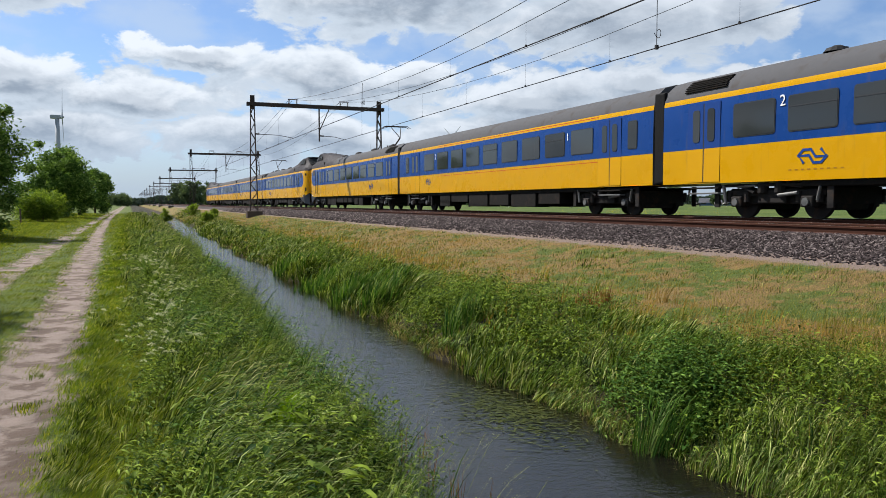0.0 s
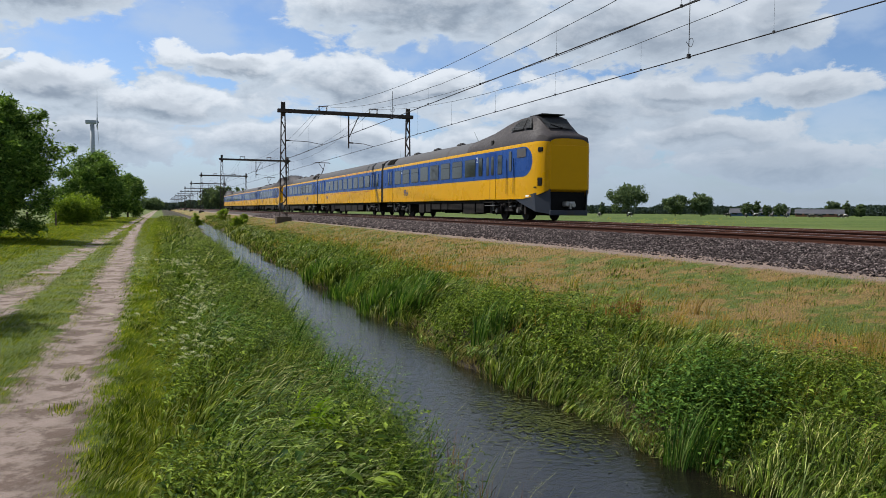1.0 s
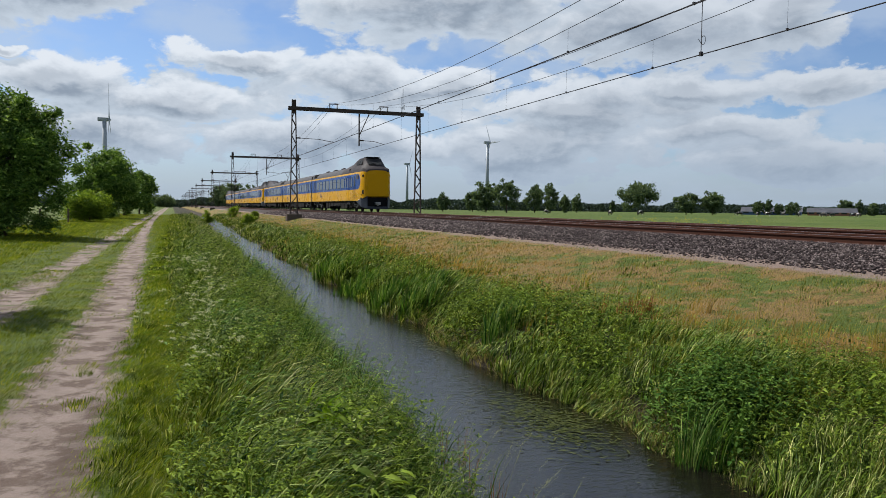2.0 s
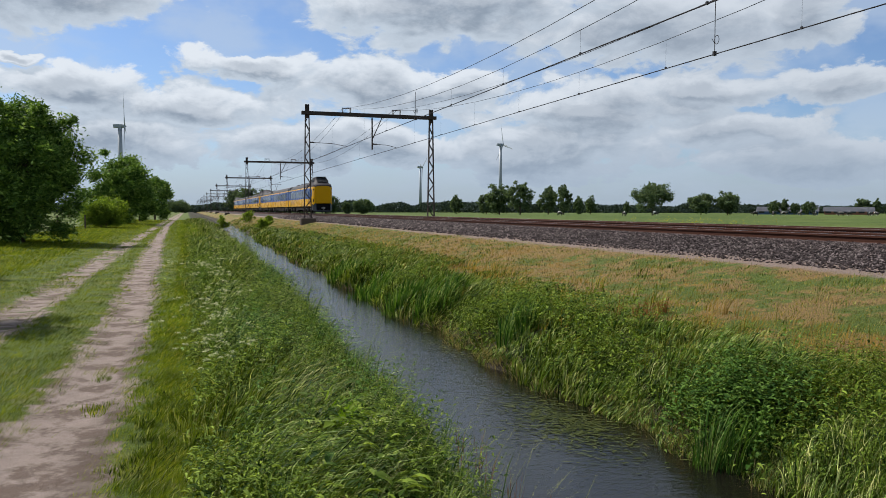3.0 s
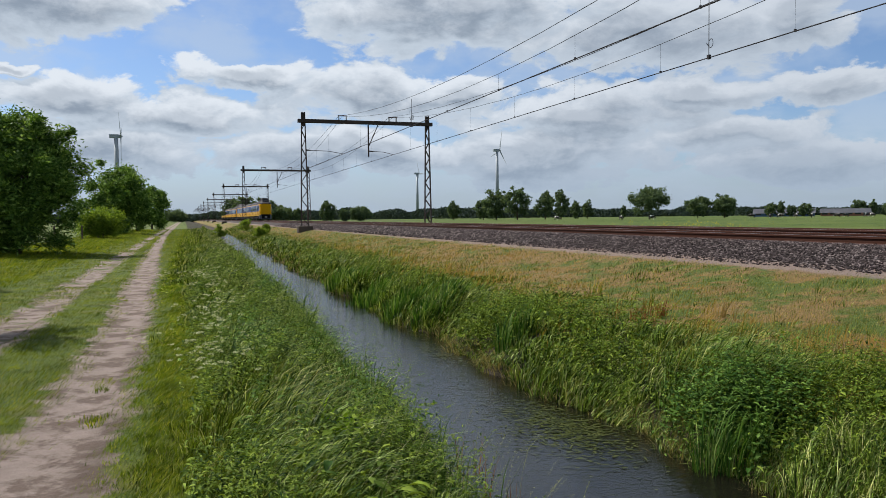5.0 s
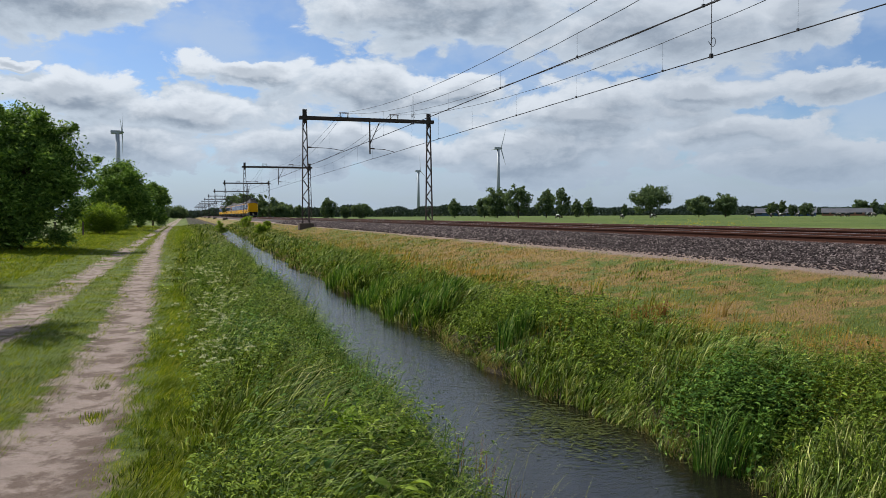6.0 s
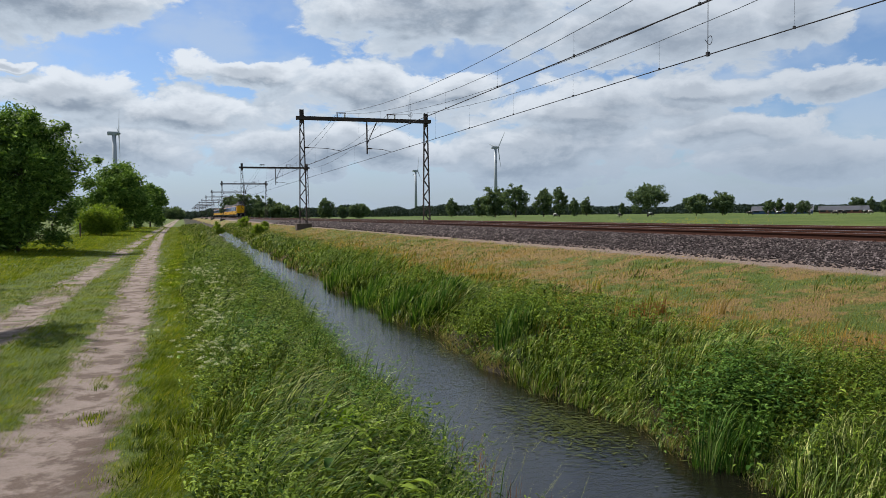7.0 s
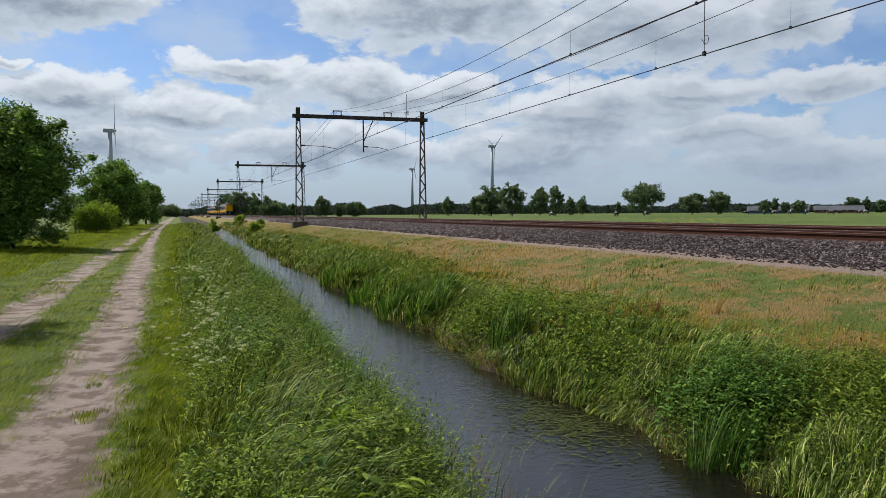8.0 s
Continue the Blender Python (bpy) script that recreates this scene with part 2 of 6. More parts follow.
def ground_material():
    m, k, bsdf, _ = material("ground")
    p = here(k)
    x, y, z = k.add("ShaderNodeSeparateXYZ", Vector=p).outputs
    fine, mid, wide = k.noise(p, 9.0, 6, 0.65), k.noise(p, 1.3, 4), k.noise(p, 0.16, 4)
    edge = k.math("MULTIPLY", k.math("SUBTRACT", k.noise(p, 3.5, 5, 0.65), 0.5), 0.5)
    w = k.math("ADD", k.math("MULTIPLY", k.math("SINE", k.math("MULTIPLY", y, 0.55)), 0.035),
               k.math("MULTIPLY", k.math("SINE", k.math("MULTIPLY_ADD", y, 1.9, 1.0)), 0.018))
    away = k.math("ADD", k.math("MULTIPLY", k.math("MINIMUM", k.math("MAXIMUM", k.math("SUBTRACT", y, 9.0), 0.0), 36.0), 0.019),
                  k.math("MULTIPLY", k.math("MINIMUM", k.math("MAXIMUM", k.math("SUBTRACT", y, 45.0), 0.0), 40.0), 0.011))
    broad = k.step(y, 4.5, 8.5, 0.13, 0.0)
    across = k.math("SUBTRACT", k.math("ADD", k.math("ADD", k.math("ADD", x, 0.85), broad), away), w)
    loose = k.math("MULTIPLY", k.math("SUBTRACT", k.noise(p, 1.1, 4, 0.6), 0.5), 0.55)
    near = k.math("SUBTRACT", k.math("ABSOLUTE", across), broad)
    far = k.math("ABSOLUTE", k.math("SUBTRACT", k.math("ADD", k.math("ADD", x, 2.55), k.math("MULTIPLY", away, 0.25)), k.math("MULTIPLY", w, 0.8)))
    near = k.step(k.math("ADD", k.math("ADD", near, edge), loose), 0.33, 0.43, 1.0, 0.0)
    far = k.math("MULTIPLY", k.step(k.math("ADD", k.math("ADD", far, edge), loose), 0.32, 0.46, 1.0, 0.0), k.step(mid, 0.34, 0.46))
    # grass soil and turf
    grain = k.noise(p, 60.0, 4, 0.7)
    turf = k.mix(k.step(grain, 0.35, 0.65), rgb(0.030, 0.050, 0.010), rgb(0.12, 0.16, 0.030))
    turf = k.mix(k.step(mid, 0.5, 0.68, 0, 0.6), turf, rgb(0.17, 0.16, 0.05))
    dry = k.mix(k.step(grain, 0.35, 0.65), rgb(0.075, 0.055, 0.022), rgb(0.29, 0.185, 0.07))
    meadow = k.mix(k.step(k.math("ADD", k.math("MULTIPLY", mid, 0.45), k.math("ADD", k.math("MULTIPLY", wide, 0.3), k.math("MULTIPLY", k.noise(p, 4.5, 4, 0.6), 0.25))), 0.44, 0.52), turf, dry)
    sand = k.mix(k.math("ADD", k.math("MULTIPLY", fine, 0.6), k.math("MULTIPLY", grain, 0.4)), rgb(0.140, 0.107, 0.089), rgb(0.41, 0.33, 0.285))
    sand = k.mix(k.step(k.noise(p, 2.2, 5, 0.7), 0.45, 0.58, 0, 0.8), sand, rgb(0.115, 0.080, 0.060))
    # damp dark soil along the ditch side of the rut
    damp = k.math("MULTIPLY", k.step(k.math("ADD", across, k.math("MULTIPLY", edge, 0.8)), 0.10, 0.34), k.step(k.noise(p, 0.7, 3), 0.38, 0.55))
    sand = k.mix(k.math("MULTIPLY", damp, 0.55), sand, rgb(0.085, 0.062, 0.047))
    grit = k.mix(fine, rgb(0.15, 0.11, 0.09), rgb(0.27, 0.205, 0.175))
    stones = k.mix(k.noise(p, 16, 3, 0.7), rgb(0.022, 0.017, 0.016), rgb(0.085, 0.068, 0.063))
    field = k.mix(k.step(k.noise(p, 0.35, 6, 0.7), 0.35, 0.65), rgb(0.024, 0.052, 0.008), rgb(0.075, 0.115, 0.018))
    field = k.mix(k.step(wide, 0.5, 0.65, 0, 0.5), field, rgb(0.085, 0.10, 0.026))
    rows = k.add("ShaderNodeMapping", Vector=p)
    rows.inputs["Scale"].default_value = (0.012, 0.09, 1.0)
    field = k.mix(k.step(k.noise(rows.outputs[0], 1.0, 4, 0.6), 0.42, 0.62, 0, 0.6), field, rgb(0.115, 0.135, 0.03))
    mud = rgb(0.045, 0.036, 0.024)
    xe = k.math("ADD", x, k.math("MULTIPLY", edge, 1.2))
    col = k.mix(k.step(xe, 5.2, 6.8), turf, meadow)
    # litter under the bank growth, darkened to stand for shade between the plants
    shaded_litter = k.mix(grain, rgb(0.014, 0.014, 0.007), rgb(0.050, 0.045, 0.022))
    col = k.mix(k.math("MULTIPLY", k.step(xe, 0.3, 0.9), k.step(xe, 5.4, 6.4, 1.0, 0.0)), col, shaded_litter)
    col = k.mix(k.math("MAXIMUM", near, far), col, sand)
    col = k.mix(k.step(xe, 9.95, 10.2), col, grit)
    col = k.mix(k.step(xe, 10.55, 10.75), col, stones)
    col = k.mix(k.step(xe, 20.2, 21.4), col, field)
    col = k.mix(k.step(z, -0.5, -0.38, 1.0, 0.0), col, mud)
    k.put(bsdf.inputs["Base Color"], k.mix(1.0, col, rgb(0.9, 0.9, 0.9), "MULTIPLY"))
    bsdf.inputs["Roughness"].default_value = 0.95
    bsdf.inputs["Specular IOR Level"].default_value = 0.15
    bumped(k, bsdf, k.math("ADD", k.math("ADD", fine, k.math("MULTIPLY", grain, 0.5)), k.math("MULTIPLY", mid, 0.7)), 1.0, 0.05)
    return m


def water_material():
    m, k, bsdf, _ = material("water")
    p = here(k)
    stretch = k.add("ShaderNodeMapping", Vector=p)
    stretch.inputs["Scale"].default_value = (1.0, 2.2, 1.0)
    stretch.inputs["Rotation"].default_value = (0, 0, 0.5)
    rip = k.math("ADD", k.noise(stretch.outputs[0], 7.0, 4, 0.65), k.math("MULTIPLY", k.noise(p, 1.6, 2), 0.5))
    bsdf.inputs["Base Color"].default_value = rgb(0.006, 0.0055, 0.004)
    bsdf.inputs["Roughness"].default_value = 0.02
    bsdf.inputs["IOR"].default_value = 1.33
    bsdf.inputs["Specular IOR Level"].default_value = 0.8
    bumped(k, bsdf, rip, 0.20, 0.04)
    return m


def livery_material(name, nose):
    """Yellow below, a blue band, a yellow line under the roof; nose: the blue ends in a round before the cab's end."""
    m, k, bsdf, _ = material(name)
    p = here(k)
    x, y, z = k.add("ShaderNodeSeparateXYZ", Vector=p).outputs
    band = k.math("MULTIPLY", k.math("GREATER_THAN", z, 2.07), k.math("LESS_THAN", z, 3.50))
    if nose:
        up = k.math("DIVIDE", k.math("SUBTRACT", z, 2.785), 0.715)
        cut = k.math("SUBTRACT", 2.6, k.math("MULTIPLY", 0.95, k.math("SQRT", k.math("MAXIMUM", k.math("SUBTRACT", 1.0, k.math("MULTIPLY", up, up)), 0.0))))
        band = k.math("MULTIPLY", band, k.math("GREATER_THAN", y, cut))
    grime = k.noise(p, 1.2, 5, 0.65)
    streak = k.add("ShaderNodeMapping", Vector=p)
    streak.inputs["Scale"].default_value = (1, 5, 0.5)
    fall = k.noise(streak.outputs[0], 1.5, 4, 0.6)
    yellow = k.mix(grime, rgb(0.47, 0.237, 0.0005), rgb(0.55, 0.285, 0.0007))
    blue = k.mix(grime, rgb(0.005, 0.036, 0.165), rgb(0.008, 0.050, 0.215))
    col = k.mix(band, yellow, blue)
    if not nose:
        along = k.math("MULTIPLY", k.math("GREATER_THAN", y, 3.6), k.math("LESS_THAN", y, 19.5))
        for z0 in (3.575, 1.93):
            line = k.math("MULTIPLY", k.math("GREATER_THAN", z, z0), k.math("LESS_THAN", z, z0 + 0.03))
            col = k.mix(k.math("MULTIPLY", line, along), col, rgb(0.36, 0.05, 0.015))
    col = k.mix(k.step(fall, 0.55, 0.8, 0.0, 0.22), col, rgb(0.10, 0.08, 0.06))
    k.put(bsdf.inputs["Base Color"], col)
    k.put(bsdf.inputs["Roughness"], k.step(grime, 0.3, 0.7, 0.22, 0.4))
    bsdf.inputs["Specular IOR Level"].default_value = 0.12
    return m


def glass_material():
    m, k, bsdf, _ = material("window_glass")
    p = here(k)
    own = k.add("ShaderNodeObjectInfo").outputs["Random"]
    bsdf.inputs["Roughness"].default_value = 0.06
    k.put(bsdf.inputs["Base Color"], k.mix(own, rgb(0.012, 0.014, 0.015), rgb(0.040, 0.045, 0.048)))
    bsdf.inputs["Specular IOR Level"].default_value = 0.38
    return m


GROUND, WATER = ground_material(), water_material()
CAB_PAINT, COACH_PAINT = livery_material("cab_paint", True), livery_material("coach_paint", False)
GLASS = glass_material()
CAB_GLASS = plain("cab_glass", (0.055, 0.058, 0.062), 0.57, vary=0.3, scale=2)
ROOF_PAINT = plain("roof_grey", (0.075, 0.075, 0.08), 0.85, vary=0.2, scale=1.5, dirt=(0.055, 0.045, 0.04))
DOME_PAINT = plain("dome_brown_grey", (0.030, 0.026, 0.028), 0.66, vary=0.15, scale=1.6, dirt=(0.05, 0.042, 0.04))
FRAME_GREY = plain("window_frame_grey", (0.02, 0.022, 0.026), 0.5, vary=0.1)
VENT_PAINT = plain("vent_dark_grey", (0.022, 0.022, 0.024), 0.7, vary=0.2, scale=3)
DAMPER = plain("damper_grey", (0.12, 0.12, 0.117), 0.5, 0.3, vary=0.3, scale=5, dirt=(0.08, 0.06, 0.05))
SKIRT_PAINT = plain("skirt_blue_grey", (0.022, 0.028, 0.042), 0.5, vary=0.3, scale=2, dirt=(0.04, 0.034, 0.03))
UNDER = plain("underframe_grime", (0.010, 0.009, 0.008), 0.9, vary=0.4, scale=4, bump=0.4, dirt=(0.025, 0.016, 0.012))
BOGIE_PAINT = plain("bogie_grime", (0.020, 0.018, 0.017), 0.8, vary=0.5, scale=5, bump=0.3, dirt=(0.04, 0.024, 0.016))
RUBBER = plain("rubber", (0.006, 0.006, 0.0065), 0.8)
YELLOW = plain("yellow_enamel", (0.53, 0.270, 0.0006), 0.56, vary=0.08)
FADED = plain("faded_lettering", (0.26, 0.11, 0.008), 0.5, vary=0.2)
WHITE = plain("white_enamel", (0.8, 0.8, 0.8), 0.4, vary=0.05)
LOGO_BLUE = plain("logo_blue", (0.008, 0.042, 0.19), 0.56, vary=0.1)
MAST_STEEL = plain("mast_steel", (0.050, 0.040, 0.036), 0.75, 0.2, vary=0.4, scale=2.0, bump=0.2, dirt=(0.085, 0.055, 0.04))
WIRE_METAL = plain("wire_metal", (0.035, 0.033, 0.035), 0.6, 0.4)
CERAMIC = plain("insulator_ceramic", (0.06, 0.035, 0.028), 0.25)
CONCRETE = plain("concrete", (0.085, 0.068, 0.055), 0.9, vary=0.3, scale=3, bump=0.4, dirt=(0.06, 0.045, 0.035))
RAIL_RUST = plain("rail_rust", (0.055, 0.022, 0.014), 0.75, 0.3, vary=0.35, scale=4, bump=0.3)
RAIL_HEAD = plain("rail_head", (0.38, 0.37, 0.36), 0.28, 0.9, vary=0.2)
TURBINE_PAINT = plain("turbine_paint", (0.26, 0.29, 0.32), 0.5, vary=0.06, scale=0.1)
BARK = plain("bark", (0.085, 0.065, 0.048), 0.9, vary=0.4, scale=6, bump=0.8)


# ---- mesh tools ----
def mesh_from(name, verts, faces, materials=(), slots=None, smooth=False):
    me = bpy.data.meshes.new(name)
    me.from_pydata(verts, [], faces)
    for m in materials:
        me.materials.append(m)
    if slots is not None:
        me.polygons.foreach_set("material_index", slots)
    if smooth:
        me.polygons.foreach_set("use_smooth", [True] * len(me.polygons))
    me.update()
    return me


def arrays_mesh(name, co, loops, sizes, material_):
    """A mesh from numpy arrays: corners, corner numbers face by face, and each face's count."""
    me = bpy.data.meshes.new(name)
    me.vertices.add(len(co))
    me.vertices.foreach_set("co", np.ascontiguousarray(co, np.float32).ravel())
    me.loops.add(len(loops))
    me.loops.foreach_set("vertex_index", np.ascontiguousarray(loops, np.int32))
    me.polygons.add(len(sizes))
    starts = np.concatenate(([0], np.cumsum(sizes)[:-1])).astype(np.int32)
    me.polygons.foreach_set("loop_start", starts)
    me.materials.append(material_)
    me.update(calc_edges=True)
    return me


def part(name, bm, material_, parent, label="", smooth=False):
    """Links a bmesh as one mesh object under a thing or under a part."""
    me = bm
    if isinstance(bm, bmesh.types.BMesh):
        me = bpy.data.meshes.new(name)
        bmesh.ops.recalc_face_normals(bm, faces=bm.faces)
        if smooth:
            for f in bm.faces:
                f.smooth = True
        bm.to_mesh(me)
        bm.free()
        for m in (material_ if isinstance(material_, (list, tuple)) else [material_]):
            me.materials.append(m)
    ob = new(name, me)
    ob.parent = parent
    if label:
        tagged(ob, label)
    return ob


def box(bm, x0, x1, y0, y1, z0, z1, bevel=0.0, slot=0):
    made = bmesh.ops.create_cube(bm, size=1.0, matrix=Matrix.LocRotScale(((x0 + x1) / 2, (y0 + y1) / 2, (z0 + z1) / 2), None, (x1 - x0, y1 - y0, z1 - z0)))
    faces = {f for v in made["verts"] for f in v.link_faces}
    for f in faces:
        f.material_index = slot
    if bevel:
        bmesh.ops.bevel(bm, geom=list({e for f in faces for e in f.edges}), offset=bevel, segments=2, affect="EDGES", profile=0.5)
    return bm


def bar(bm, p, q, r0, r1=None, sides=6, slot=0):
    """A tapered round bar from p to q."""
    p, q = Vector(p), Vector(q)
    d = q - p
    m = Matrix.Translation((p + q) / 2) @ d.to_track_quat("Z", "Y").to_matrix().to_4x4()
    made = bmesh.ops.create_cone(bm, cap_ends=True, segments=sides, radius1=r0, radius2=r0 if r1 is None else r1, depth=d.length, matrix=m)
    for f in {f for v in made["verts"] for f in v.link_faces}:
        f.material_index = slot
    return bm


def angle_bar(bm, p, q, w):
    """A square steel bar from p to q, w wide."""
    p, q = Vector(p), Vector(q)
    d = q - p
    m = Matrix.LocRotScale((p + q) / 2, d.to_track_quat("Z", "Y"), (w, w, d.length))
    bmesh.ops.create_cube(bm, size=1.0, matrix=m)


def thing(name, label, category, group="", at=None):
    ob = new(name)
    ob.empty_display_size = 0.2
    tagged(ob, label, category, group)
    if at is not None:
        ob.matrix_world = at
    return ob


# ---- ground, water, tracks ----
def build_ground():
    xs = np.concatenate(([-3000, -1200, -500, -200, -90, -50, -30, -20, -14, -10, -8], np.arange(-6.5, 11, 0.1), np.arange(11, 23.1, 0.35), [25, 30, 40, 60, 100, 180, 350, 700, 1400, 3000]))
    ys = np.concatenate(([-600, -200, -80, -30, -10], np.arange(-4, 20, 0.2), np.arange(20, 60, 0.6), np.arange(60, 160, 2.5), np.geomspace(170, 4500, 22)))
    gx, gy = np.meshgrid(xs, ys)
    gz = height(gx, gy)
    co = np.stack((gx, gy, gz), -1).reshape(-1, 3)
    n, r = len(xs), len(ys)
    i = (np.arange(r - 1)[:, None] * n + np.arange(n - 1)[None]).ravel()
    quads = np.stack((i, i + 1, i + n + 1, i + n), -1)
    me = arrays_mesh("ground", co, quads.ravel(), np.full(len(quads), 4), GROUND)
    me.polygons.foreach_set("use_smooth", [True] * len(me.polygons))
    tagged(new("ground", me), "flat meadow land with sandy wheel ruts and a railway bank", "ground", kind="structure")
    # water strip, wider than the ditch, so that its banks cut its edges
    yy = np.concatenate(([-200, -80, -30], np.arange(-6, 40, 1.0), np.arange(40, 151, 5.0)))
    co, faces = [], []
    for y in yy:
        s = float(ditch_shift(y))
        co += [(1.7 + s, y, WATER_Z), (4.9 + s, y, WATER_Z)]
    for i in range(len(yy) - 1):
        faces.append((2 * i, 2 * i + 1, 2 * i + 3, 2 * i + 2))
    tagged(new("water", mesh_from("water", co, faces, [WATER])), "dark rippled ditch water reflecting the sky", "water", kind="structure")


def rail_mesh():
    prof = [(-0.075, 0), (0.075, 0), (0.075, 0.02), (0.012, 0.04), (0.012, 0.12), (0.036, 0.13), (0.036, 0.165), (0.028, 0.172), (-0.028, 0.172), (-0.036, 0.165), (-0.036, 0.13), (-0.012, 0.12), (-0.012, 0.04), (-0.075, 0.02)]
    ys = (-60, 0, 30, 80, 200, 900)
    n = len(prof)
    co = [(x, y, z) for y in ys for x, z in prof]
    faces, slots = [], []
    for i in range(len(ys) - 1):
        for j in range(n):
            faces.append((i * n + j, i * n + (j + 1) % n, (i + 1) * n + (j + 1) % n, (i + 1) * n + j))
            slots.append(1 if j in (7,) else 0)
    return mesh_from("rail", co, faces, [RAIL_RUST, RAIL_HEAD], slots)


def build_tracks():
    rail = rail_mesh()
    bm = bmesh.new()
    box(bm, -1.27, 1.27, -0.14, 0.14, -0.2, 0, 0.02)
    sleeper = bpy.data.meshes.new("sleeper")
    bm.to_mesh(sleeper)
    bm.free()
    sleeper.materials.append(CONCRETE)
    bm = bmesh.new()
    for s in (-1, 1):
        box(bm, s * 0.11 - 0.03, s * 0.11 + 0.03, -0.05, 0.05, 0, 0.05, 0.008)
    clip = bpy.data.meshes.new("rail_clip")
    bm.to_mesh(clip)
    bm.free()
    clip.materials.append(RAIL_RUST)
    for i, x in enumerate(TRACKS):
        track = thing("railway_track", "rusty steel rails on concrete sleepers in grey ballast", "track", "double track", pose(x, 0, RAIL_Z - 0.172))
        track["kind"] = "structure"
        for s in (-0.753, 0.753):
            ob = part("rail", rail, None, track, "rust-brown rail with a shiny head")
            ob.location.x = s
        for j in range(100):
            ob = part("sleeper", sleeper, None, track)
            ob.location = (0, 4 + j * 0.6, 0.0)
            for s in (-0.753, 0.753):
                c = part("rail_clip", clip, None, ob)
                c.location = (s, 0, 0)


def build_ballast():
    """Loose stones over the shoulders of the bed, as one joined mesh."""
    n = 90000
    y = np.exp(rng.uniform(np.log(7.0), np.log(95), n))
    x = rng.uniform(10.35, 12.75, n)
    x = np.where(rng.random(n) < 0.18, rng.uniform(12.7, 17.0, n), x)
    thin = (x < 10.6) & (rng.random(n) < 0.7)
    x, y = x[~thin], y[~thin]
    n = len(x)
    size = rng.uniform(0.016, 0.034, n) * np.clip(y / 18, 1, 2.4)
    base = np.array([(1, 0, 0), (0.2, 0.9, 0.1), (-0.8, 0.5, 0), (-0.6, -0.7, 0.1), (0.4, -0.9, 0), (0.1, 0.1, 0.75), (0, 0, -0.6)])
    tri = np.array([(0, 1, 5), (1, 2, 5), (2, 3, 5), (3, 4, 5), (4, 0, 5), (1, 0, 6), (2, 1, 6), (3, 2, 6), (4, 3, 6), (0, 4, 6)])
    spin = rng.uniform(0, 6.283, n)
    tilt = rng.uniform(-0.6, 0.6, n)
    pts = base[None] * (1 + 0.35 * rng.standard_normal((n, 7, 1))) * size[:, None, None]
    c, s = np.cos(tilt)[:, None], np.sin(tilt)[:, None]
    px, pz = pts[..., 0] * c - pts[..., 2] * s, pts[..., 0] * s + pts[..., 2] * c
    py = pts[..., 1]
    c, s = np.cos(spin)[:, None], np.sin(spin)[:, None]
    wx, wy = px * c - py * s, px * s + py * c
    z = height(x, y) + size * 0.25
    co = np.stack((wx + x[:, None], wy + y[:, None], pz + z[:, None]), -1).reshape(-1, 3)
    loops = (tri[None] + 7 * np.arange(n)[:, None, None]).ravel()
    tagged(new("ballast", arrays_mesh("ballast", co, loops, np.full(n * 10, 3), BALLAST)), "grey-brown crushed stone ballast on the railway bank", "ballast", kind="stuff")


BALLAST = leafy("ballast_stones", (0.020, 0.015, 0.015), (0.105, 0.082, 0.079), (0.185, 0.152, 0.145), 0.0, 0.9)
build_ground()
build_tracks()
build_ballast()


# ---- catenary ----
POST_X = (9.55, 20.3)
PORTAL_Y = [64 + 67.3 * i for i in range(-2, 12)]
WIRE_X = (12.85, 17.2)


def lattice_post(parent, x):
    """Two channel uprights with crossing flats between them, wider at the foot."""
    bm = bmesh.new()
    z0, z1 = 0.95, 10.4
    foot, top = 0.30, 0.13
    for s in (-1, 1):
        for d in (-0.07, 0.07):
            angle_bar(bm, (x + s * foot, d, z0), (x + s * top, d, z1), 0.07)
    levels = np.linspace(z0 + 0.1, z1 - 0.8, 13)
    for i in range(len(levels) - 1):
        a, b = levels[i], levels[i + 1]
        wa = foot + (top - foot) * (a - z0) / (z1 - z0)
        wb = foot + (top - foot) * (b - z0) / (z1 - z0)
        s = 1 if i % 2 else -1
        for d in (-0.08, 0.08):
            angle_bar(bm, (x - s * wa, d, a), (x + s * wb, d, b), 0.055)
    box(bm, x - 0.15, x + 0.15, -0.06, 0.06, 9.25, 10.38)
    part("post", bm, MAST_STEEL, parent)
    bm = bmesh.new()
    box(bm, x - 0.62, x + 0.62, -0.5, 0.5, 0.3, 0.98, 0.04)
    part("foundation", bm, CONCRETE, parent, "weathered concrete foot")


def insulator(bm, x, z, drop):
    for i in range(5):
        bar(bm, (x, 0, z + i * drop / 5), (x, 0, z + (i + 0.6) * drop / 5), 0.07, 0.05, 8)


